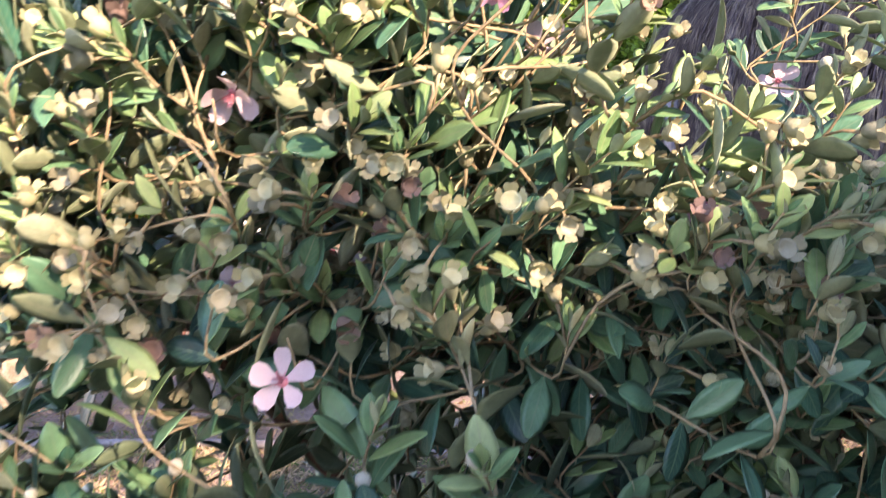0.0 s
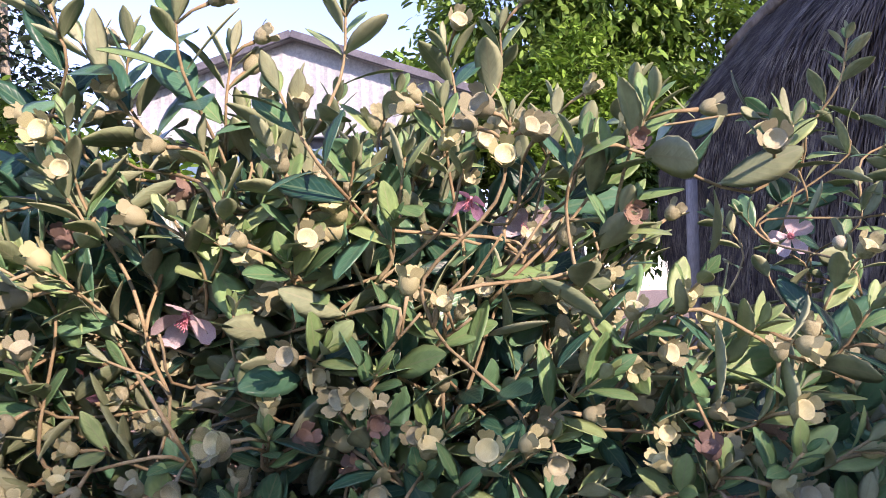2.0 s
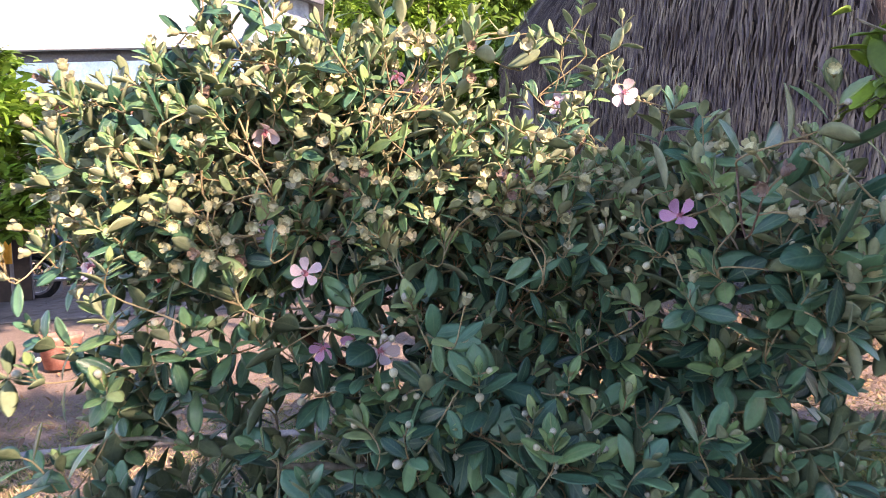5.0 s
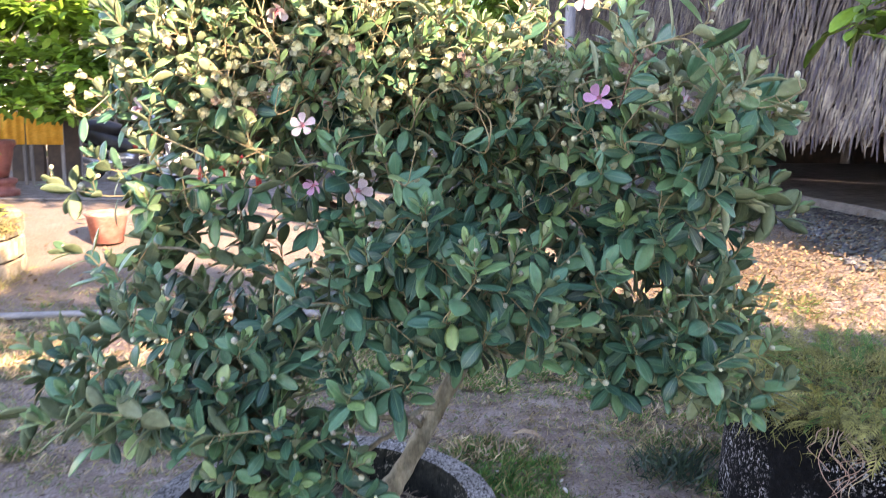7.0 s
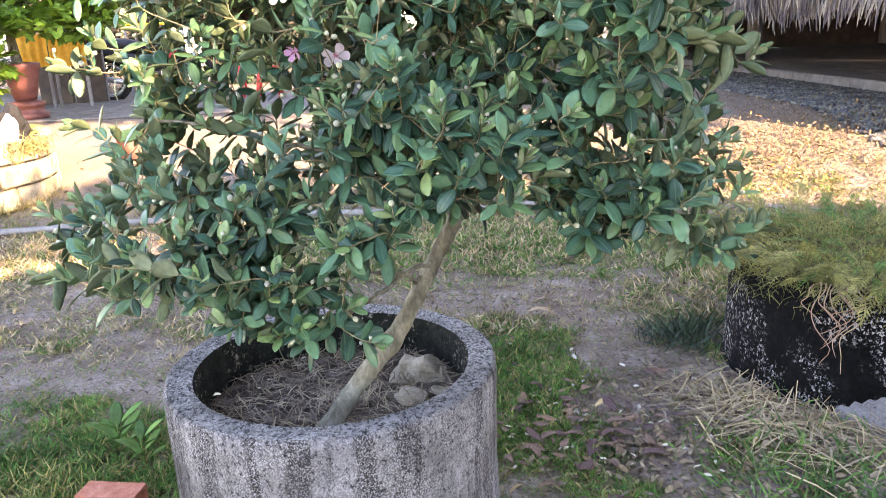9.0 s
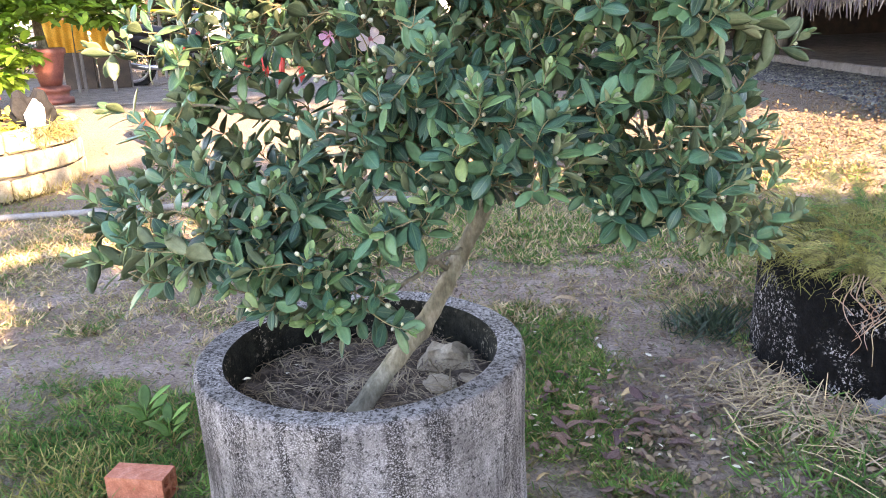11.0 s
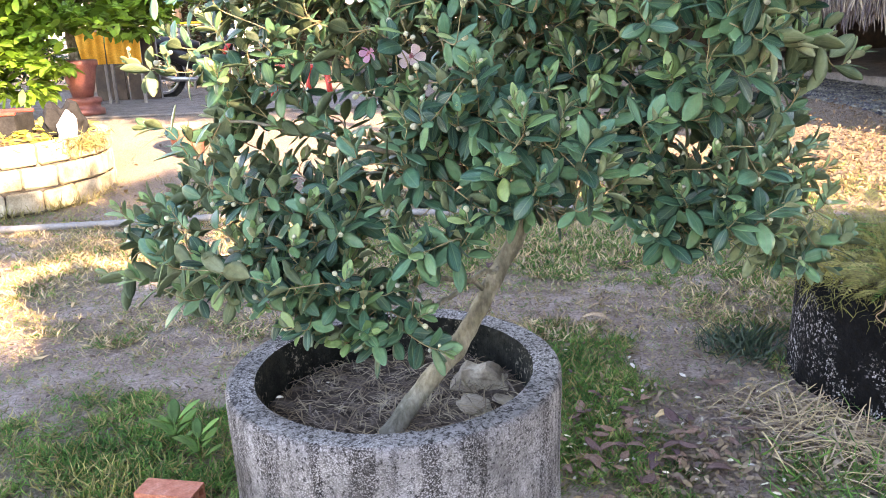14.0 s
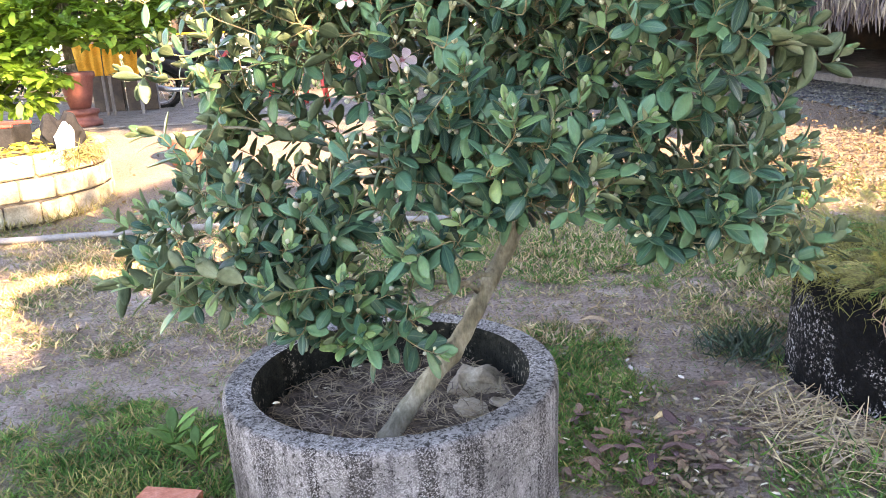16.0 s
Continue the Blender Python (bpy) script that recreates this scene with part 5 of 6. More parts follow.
# ---- the brick-edged bed and the patio ----
def brick_bed():
    cx, cy, R, top = -3.9, 5.98, 1.0, 0.56
    t = thing("brick_bed", (cx, cy, 0), "round raised bed edged with yellowed plastered blocks", "raised bed")
    v, f = lathe([(R - 0.11, 0.0), (R - 0.012, 0.0), (R - 0.012, top - 0.01), (R - 0.11, top - 0.01), (R - 0.115, 0.1)], 72)
    Geo().add(np.array(v) + (cx, cy, 0), f).put("bed_core", mortar, t)
    v, f = lathe([(R - 0.1, top - 0.07), (R * 0.6, top - 0.02), (0, top + 0.02)], 40, 0.03)
    Geo().add(np.array(v) + (cx, cy, 0), f).put("bed_soil", litter_mat, t)
    bm = box((0.272, 0.12, 0.166), bevel=0.014, jitter=0.004)
    me = bpy.data.meshes.new("block")
    bm.to_mesh(me)
    bm.free()
    me.materials.append(brick_pale)
    n = 22
    for row in range(3):
        for s in range(n):
            a = 6.283 * (s + 0.5 * (row % 2)) / n
            ob = under(new("block", me), t)
            r = R - 0.045 + rng.normal(0, 0.006)
            ob.matrix_basis = pose(cx + r * math.cos(a), cy + r * math.sin(a), 0.10 + 0.186 * row, rng.normal(0, 1.2), rng.normal(0, 1.2), math.degrees(a) + 90 + rng.normal(0, 1.5))
    n = 700
    r, a = (R - 0.12) * np.sqrt(rng.random(n)), rng.random(n) * 6.283
    w = np.stack([cx + r * np.cos(a), cy + r * np.sin(a), top - 0.03 + 0.07 * rng.random(n)], -1)
    tagged(scatter("bed_litter", SMALL_LEAF_V, SMALL_LEAF_F, w, axes(random_dirs(n, 0.3), np.tile([0, 0, 1.0], (n, 1))), rng.uniform(0.06, 0.18, n), [yellow_stalk], t), "yellowed cut stalks and leaves", kind="stuff")
    # dry grass roots at the rounded corner and along the foot
    n = 900
    a = np.concatenate([rng.normal(-0.25, 0.16, 450), rng.uniform(-2.6, 0.2, 450)])
    z = np.concatenate([rng.uniform(top - 0.10, top + 0.02, 450), rng.uniform(0.0, 0.03, 450)])
    r = R + 0.02 + 0.05 * rng.random(n)
    w = np.stack([cx + r * np.cos(a), cy + r * np.sin(a), z], -1)
    d = random_dirs(n) + np.where(np.arange(n) < 450, -0.5, 1.4)[:, None] * np.array([0, 0, 1.0])
    strip = [(0, -0.03, 0), (0, 0.03, 0), (0.5, -0.03, 0.1), (0.5, 0.03, 0.1), (1, 0, -0.1)]
    tagged(scatter("dry_tuft", strip, [(0, 2, 3, 1), (2, 4, 3)], w, axes(d, random_dirs(n)), rng.uniform(0.05, 0.14, n), [dry_grass], t), "dry tan grass at the block edge", kind="stuff")
    # a crumpled black and white bag and a black crate lie on the bed
    at = np.array([-3.08, 5.80, top - 0.02])
    p = thing("plastic_bag", at, "crumpled black and white plastic bag on the raised bed", "bag")
    for name, m, off, size, spin in (("bag_body", rubber, (-0.03, 0.03, 0.10), (0.17, 0.11, 0.15), 0), ("bag_panel", bag_grey, (0.035, -0.075, 0.09), (0.075, 0.045, 0.135), 18)):
        bm = bmesh.new()
        bmesh.ops.create_icosphere(bm, subdivisions=3, radius=1.0)
        for q in bm.verts:
            k = 1 + 0.34 * noise.noise(q.co * 1.6 + Vector((spin, 2, 0))) + 0.12 * noise.noise(q.co * 5)
            q.co = Vector((q.co.x * size[0], q.co.y * size[1], max(q.co.z, -0.75) * size[2])) * k
        # two knotted corners stand up
        if name == "bag_body":
            for q in bm.verts:
                if q.co.z > 0.06 and abs(abs(q.co.x) - 0.085) < 0.05:
                    q.co.z += 0.07
        bmesh.ops.transform(bm, matrix=pose(*(at + np.array(off)), 0, spin, 10), verts=bm.verts)
        part(name, bm, m, p)
    cr = (-3.78, 6.0, top - 0.02)
    p = thing("crate", cr, "black plastic crate with a red rim on the raised bed", "crate")
    for i, (sz, off) in enumerate((((0.5, 0.02, 0.2), (0, -0.16, 0.1)), ((0.5, 0.02, 0.2), (0, 0.16, 0.1)), ((0.02, 0.3, 0.2), (-0.24, 0, 0.1)), ((0.02, 0.3, 0.2), (0.24, 0, 0.1)), ((0.46, 0.3, 0.02), (0, 0, 0.02)))):
        part("side" if i < 4 else "bottom", box(sz, (cr[0] + off[0], cr[1] + off[1], cr[2] + off[2]), 0.004), rubber, p)
    for y in (-0.165, 0.165):
        part("rim", box((0.52, 0.035, 0.03), (cr[0], cr[1] + y, cr[2] + 0.213), 0.006), red_plastic, p, "faded red rim")


brick_bed()

patio = tagged(new("patio"), "swept concrete patio of pale paving slabs", "patio", kind="structure")
PATIO_Z = 0.42
part("patio_bed", box((16, 9, 0.3), (-8.2, 13.3, PATIO_Z - 0.165), 0), mortar, patio)
slab_me = bpy.data.meshes.new("slab")
bm = box((0.985, 0.985, 0.04), bevel=0.006)
bm.to_mesh(slab_me)
bm.free()
slab_me.materials.append(paving)
for i in range(15):
    for j in range(9):
        ob = under(new("slab", slab_me), patio)
        ob.matrix_basis = pose(-15.2 + i, 9.3 + j, PATIO_Z - 0.018 + rng.normal(0, 0.0015), 0, 0, 0)


def terracotta_pot(at):
    t = thing("flower_pot", at, "large red-brown terracotta pot on a stepped foot", "flower pot")
    at = np.array(at)
    for name, prof in (("pot_foot", [(0, 0), (0.235, 0), (0.235, 0.07), (0.19, 0.08), (0.19, 0.14), (0.215, 0.15), (0.215, 0.20), (0.14, 0.22), (0, 0.22)]), ("pot_body", [(0, 0.22), (0.12, 0.22), (0.15, 0.32), (0.18, 0.46), (0.20, 0.58), (0.225, 0.60), (0.225, 0.66), (0.20, 0.67), (0.19, 0.60), (0, 0.58)])):
        v, f = lathe(prof, 36)
        Geo().add(np.array(v) + at, f).put(name, terracotta, t)


terracotta_pot((-4.35, 9.15, PATIO_Z))
tree("bonsai_tree", (-4.35, 9.15, PATIO_Z + 0.58), "leafy bright green tree in a terracotta pot", 1.3, [((-4.6, 8.9, 1.75), (0.8, 0.6, 0.25)), ((-3.5, 9.3, 1.95), (0.7, 0.6, 0.3)), ((-2.95, 9.2, 2.25), (0.5, 0.5, 0.3)), ((-3.8, 9.3, 2.75), (0.8, 0.6, 0.35)), ((-4.9, 9.0, 2.5), (0.8, 0.6, 0.4)), ((-4.3, 9.4, 3.3), (0.8, 0.6, 0.3)), ((-5.2, 8.4, 1.3), (0.6, 0.5, 0.3)), ((-4.85, 8.4, 0.95), (0.42, 0.4, 0.42)), ((-4.4, 8.7, 1.5), (0.75, 0.4, 0.22)), ((-3.6, 9.0, 1.55), (0.5, 0.4, 0.18)), ((-4.4, 8.5, 1.1), (0.3, 0.3, 0.14))], 0.19, 12000, bright_leaf, trunk_r=0.07, flat=0.35)


def table(at, w, d, h, m, label, cloth=True):
    t = thing("table", at, label, "table", "tables on the patio")
    x, y, z = at
    part("tabletop", box((w, d, 0.03), (x, y, z + h), 0.006), m, t)
    for i in (-1, 1):
        for j in (-1, 1):
            part("leg", box((0.04, 0.04, h - 0.015), (x + i * (w / 2 - 0.03), y + j * (d / 2 - 0.03), z + h / 2 - 0.01), 0.005), wood_grey, t)
    if cloth:
        # Dark sheet added for the shade beneath the tabletop.
        part("shade_panel", box((w - 0.02, 0.03, h - 0.06), (x, y + d / 2 - 0.1, z + h / 2 - 0.02), 0.004), wood_shaded, t, "dark sheet for the shade under the table")
        g = Geo()
        n = 24
        v = []
        for k in range(n + 1):
            u = k / n - 0.5
            v += [(x + u * (w + 0.02), y - d / 2 - 0.012, z + h + 0.018), (x + u * (w + 0.02), y - d / 2 - 0.02 - 0.02 * math.sin(k * 1.1), z + h - 0.42)]
        g.add(v, [(2 * k, 2 * k + 1, 2 * k + 3, 2 * k + 2) for k in range(n)])
        g.put("cloth_drop", m, t)


for tx in (-4.78, -4.28):
    table((tx, 10.9, PATIO_Z), 0.47, 0.75, 0.98, orange_cloth, "patio table hung with orange cloth")
table((-3.75, 12.75, PATIO_Z), 0.7, 0.6, 1.1, yellow_paint, "small patio table with a yellow top behind the motorbike", False)
white_post = thing("post", (-3.12, 12.95, PATIO_Z), "white painted square post on the patio", "post")
part("post_shaft", box((0.24, 0.24, 1.9), (-3.12, 12.95, PATIO_Z + 0.95), 0.012), white_card, white_post)
part("post_foot", box((0.30, 0.30, 0.10), (-3.12, 12.95, PATIO_Z + 0.05), 0.012), concrete_slab, white_post)


def stool(at, m, label):
    t = thing("stool", at, label, "stool", "stools on the patio")
    x, y, z = at
    v, f = lathe([(0, 0.44), (0.15, 0.44), (0.165, 0.43), (0.165, 0.40), (0, 0.41)], 20)
    Geo().add(np.array(v) + at, f).put("seat", m, t)
    for i in (-1, 1):
        for j in (-1, 1):
            Geo().add(*tube([(x + i * 0.16, y + j * 0.16, z), (x + i * 0.11, y + j * 0.11, z + 0.41)], [0.02, 0.025], 8)).put("leg", m, t)


stool((-2.15, 10.9, PATIO_Z), red_plastic, "red plastic stool on the patio")
stool((-1.6, 10.6, PATIO_Z), red_plastic, "red plastic stool beside the patio table")


def motorbike(at, turn):
    t = thing("motorbike", at, "parked dark motorbike with red and silver trim", "motorbike")
    m = Matrix.Translation(at) @ pose(0, 0, 0, 0, 0, turn)
    put = lambda v: [m @ Vector(p) for p in v]
    for x in (-0.62, 0.62):
        ring = [(0.30 * math.cos(a) + x, 0, 0.30 + 0.30 * math.sin(a)) for a in np.linspace(0, 6.283, 25)]
        tyre = Geo().add(*tube(put(ring), 0.045, 8)).put("wheel", rubber, t)
        rim = Geo()
        rim.add(*tube(put([(0.23 * math.cos(a) + x, 0, 0.30 + 0.23 * math.sin(a)) for a in np.linspace(0, 6.283, 25)]), 0.015, 6))
        for a in np.linspace(0, 6.283, 11)[:-1]:
            rim.add(*tube(put([(x, 0, 0.30), (x + 0.23 * math.cos(a), 0, 0.30 + 0.23 * math.sin(a))]), 0.006, 4))
        rim.put("rim", chrome, tyre)
    Geo().add(*tube(put([(0.62, 0, 0.30), (0.48, 0, 0.72), (0.38, 0, 0.98)]), [0.03, 0.03, 0.03], 8)).put("fork", chrome, t)
    Geo().add(*tube(put([(0.36, -0.32, 1.02), (0.42, -0.1, 1.0), (0.42, 0.1, 1.0), (0.36, 0.32, 1.02)]), 0.014, 8)).put("handlebar", chrome, t)
    Geo().add(*tube(put([(0.45, 0, 0.86), (0.30, 0, 0.55), (0.05, 0, 0.48), (-0.2, 0, 0.55), (-0.5, 0, 0.68), (-0.8, 0, 0.72)]), [0.10, 0.11, 0.12, 0.14, 0.12, 0.05], 10)).put("body", black_plastic, t)
    Geo().add(*tube(put([(0.47, -0.12, 0.80), (0.30, -0.13, 0.58), (0.1, -0.13, 0.50)]), [0.03, 0.05, 0.03], 8)).put("side_trim", red_plastic, t, "red side trim")
    Geo().add(*tube(put([(-0.02, 0, 0.74), (-0.25, 0, 0.77), (-0.55, 0, 0.80), (-0.72, 0, 0.80)]), [0.07, 0.12, 0.11, 0.06], 10)).put("saddle", black_plastic, t)
    Geo().add(*tube(put([(0.15, 0, 0.33), (0.0, 0, 0.33), (-0.15, 0, 0.33)]), [0.08, 0.13, 0.09], 10)).put("engine", chrome, t)
    Geo().add(*tube(put([(0.0, -0.1, 0.25), (-0.4, -0.14, 0.27), (-0.85, -0.15, 0.36)]), [0.02, 0.04, 0.045], 8)).put("exhaust", chrome, t)
    v, f = lathe([(0, 0.05), (0.06, 0.045), (0.085, 0.0), (0.06, -0.06), (0, -0.08)], 14)
    Geo().add(put([(0.50 + p[2], p[0], 0.90 + p[1]) for p in v]), f).put("headlight", chrome, t)
    Geo().add(*tube(put([(0.36, 0.3, 1.02), (0.34, 0.33, 1.16)]), 0.006, 5)).put("mirror_stalk", black_plastic, t)


motorbike((-3.5, 11.6, PATIO_Z), 8)

red_thing = thing("clay_pot", (-2.4, 6.85, float(rise(-2.4, 6.85))), "small orange-red clay pot standing on the earth", "flower pot")
v, f = lathe([(0, 0), (0.14, 0), (0.185, 0.25), (0.20, 0.26), (0.20, 0.29), (0.18, 0.29), (0.13, 0.02), (0, 0.02)], 24)
Geo().add(np.array(v) + red_thing.location, f).put("pot_body", clay_orange, red_thing)


# ---- the thatched hut ----
def hut():
    t = thing("thatched_hut", (7.5, 10.5, 0.40), "large open hut with an old dark thatched roof", "hut")
    z0, y0, y1 = 0.40, 4.6, 16.2
    part("floor_slab", box((6.3, 11.4, 0.34), (8.55, 10.5, z0 - 0.05), 0.02), concrete_slab, t, "grey concrete floor slab")
    for x in (6.2, 10.6):
        for y in (7.0, 12.2, 15.6):
            Geo().add(*tube([(x, y, z0 + 0.05), (x, y, 1.5), (x, y, 3.6)], [0.13, 0.12, 0.11], 12)).put("post", wood_grey, t)
    # Added end walls and gable infill block the sun and darken the interior.
    for y in (y0 + 0.35, y1 - 0.5):
        part("sun_block_wall", box((6.9, 0.14, 3.0), (8.15, y, 1.85), 0), wood_shaded, t, "added dark wall that keeps sun out of the open hut")
        bm = box((7.4, 0.2, 3.2), (8.0, y, 4.9), 0)
        for v in bm.verts:
            if v.co.z > 5.5:
                v.co.x = 8.0 + (v.co.x - 8.0) * 0.45
        part("sun_block_gable", bm, thatch_mat, t)
    # Dark screen put behind the posts for the unlit interior.
    part("shade_screen", box((0.15, 11.0, 3.0), (11.6, 10.5, 1.8), 0), wood_shaded, t, "dark screen standing for the unlit hut interior")
    prof = bend([(4.12, 1.38), (4.0, 2.4), (3.95, 3.5), (4.04, 4.5), (4.67, 5.4), (5.45, 6.38), (6.4, 7.25), (8.0, 7.9)], 5)
    prof = [(p[0], p[1]) for p in prof]
    full = prof + [(16.0 - x, z) for x, z in prof[::-1][1:]]
    inner = [(8 + (x - 8) * 0.93, z - (0.0 if z < 1.5 else 0.25)) for x, z in full]
    ny = 60
    v, f = [], []
    k = len(full)
    for j in range(ny + 1):
        y = y0 + (y1 - y0) * j / ny
        for line in (full, inner):
            for x, z in line:
                w = 0.10 * noise.noise(Vector((x * 0.8, y * 0.8, z * 0.8))) + 0.04 * noise.noise(Vector((x * 3, y * 3, z * 3)))
                v.append((x + w * (1 if x > 8 else -1), y + (0.10 * noise.noise(Vector((x, 3, z))) if j in (0, ny) else 0), z + 0.5 * w))
    for j in range(ny):
        a, b = j * 2 * k, (j + 1) * 2 * k
        for s in range(k - 1):
            f.append((a + s, b + s, b + s + 1, a + s + 1))
            f.append((a + k + s, a + k + s + 1, b + k + s + 1, b + k + s))
        f.append((a, a + k, b + k, b))
        f.append((a + k - 1, b + k - 1, b + 2 * k - 1, a + 2 * k - 1))
    for j in (0, ny):
        a = j * 2 * k
        for s in range(k - 1):
            f.append((a + s, a + s + 1, a + k + s + 1, a + k + s) if j == 0 else (a + s, a + k + s, a + k + s + 1, a + s + 1))
    Geo().add(v, f).put("thatch_roof", thatch_mat, t, "dark grey weathered thatch")
    # Ridge cap; its paler colour stands for sun on the flatter top.
    cap = bend([(5.42, 6.58), (6.3, 7.40), (8.0, 8.05)], 6)
    cap = [(p[0], p[1]) for p in cap] + [(16.0 - p[0], p[1]) for p in cap[::-1][1:]]
    v, f = [], []
    for j in range(41):
        y = y0 - 0.15 + (y1 - y0 + 0.35) * j / 40
        for x, z in cap + [(8 + (x - 8) * 0.97, z - 0.22) for x, z in cap[::-1]]:
            w = 0.05 * noise.noise(Vector((x * 2, y * 2, z * 2)))
            v.append((x + w, y, z + w))
    m2 = 2 * len(cap)
    for j in range(40):
        for q in range(m2):
            f.append((j * m2 + q, (j + 1) * m2 + q, (j + 1) * m2 + (q + 1) % m2, j * m2 + (q + 1) % m2))
    f.append(tuple(range(m2)))
    f.append(tuple(40 * m2 + q for q in range(m2))[::-1])
    Geo().add(v, f).put("ridge_cap", thatch_sunlit, t, "thatch cap along the ridge, coloured paler as if sunlit")
    # loose straw lying down the slope and hanging at the eave
    pr = np.array(full[: len(prof)])
    run = np.concatenate([[0], np.cumsum(np.linalg.norm(np.diff(pr, axis=0), axis=1))])
    n = 30000
    s = rng.random(n) ** 1.25 * run[-1]
    x, z = np.interp(s, run, pr[:, 0]), np.interp(s, run, pr[:, 1])
    y = rng.uniform(y0, y1, n)
    slope = np.stack([np.gradient(pr[:, 0], run), np.gradient(pr[:, 1], run)], -1)
    dx, dz = np.interp(s, run, slope[:, 0]), np.interp(s, run, slope[:, 1])
    d = np.stack([-dx, rng.normal(0.22, 0.26, n), -dz], -1) + np.stack([-0.12 * dz, np.zeros(n), 0.12 * dx], -1) * rng.uniform(0.2, 1.6, n)[:, None]
    up = np.stack([-dz, np.zeros(n), dx], -1)
    wob = np.array([noise.noise(Vector((a * 0.8, b * 0.8, c * 0.8))) for a, b, c in zip(x, y, z)])
    w = np.stack([x - 0.10 * wob - 0.03 * dz, y, z + 0.05 * wob + 0.03 * dx], -1)
    strip = [(0, -0.05, 0), (0, 0.05, 0), (0.6, -0.055, 0.03), (0.6, 0.055, 0.03), (1, -0.015, 0), (1, 0.015, 0)]
    tagged(scatter("thatch_straw", strip, [(0, 2, 3, 1), (2, 4, 5, 3)], w, axes(d, up), rng.uniform(0.12, 0.30, n), [thatch_straw], t), "weathered straw ends", kind="stuff")
    n = 4200
    y = rng.uniform(y0, y1, n)
    w = np.stack([4.12 + rng.uniform(-0.1, 0.45, n), y, 1.44 + rng.uniform(-0.03, 0.12, n)], -1)
    d = np.stack([rng.normal(0, 0.12, n), rng.normal(0.15, 0.24, n), -np.ones(n)], -1)
    tagged(scatter("eave_fringe", strip, [(0, 2, 3, 1), (2, 4, 5, 3)], w, axes(d, np.tile([-1.0, 0, 0.1], (n, 1)) + 0.3 * random_dirs(n)), rng.uniform(0.08, 0.24, n), [thatch_straw], t), "ragged hanging straw fringe", kind="stuff")


hut()
n = 15000
gx = rng.uniform(4.15, 5.38, n)
gy = rng.uniform(5.2, 15.0, n)
gz = rise(gx, gy)
pebble = [(0.5, 0, 0), (-0.5, 0.1, 0), (0, 0.45, 0.05), (0, -0.45, 0), (0.05, 0, 0.38)]
tagged(scatter("gravel", pebble, [(0, 2, 4), (2, 1, 4), (1, 3, 4), (3, 0, 4)], np.stack([gx, gy, gz + 0.01 * rng.random(n)], -1), axes(random_dirs(n, 0.1), np.tile([0, 0, 1.0], (n, 1)) + 0.3 * random_dirs(n)), rng.uniform(0.03, 0.075, n), [gravel_mat]), "blue-grey gravel along the hut floor", "gravel", kind="stuff")
post = thing("post", (2.72, 9.6, 0.4), "plain weathered grey timber post", "post")
Geo().add(*tube([(2.72, 9.6, 0.3), (2.72, 9.6, 1.8), (2.73, 9.6, 2.9)], [0.08, 0.075, 0.07], 12)).put("post_pole", wood_grey, post)


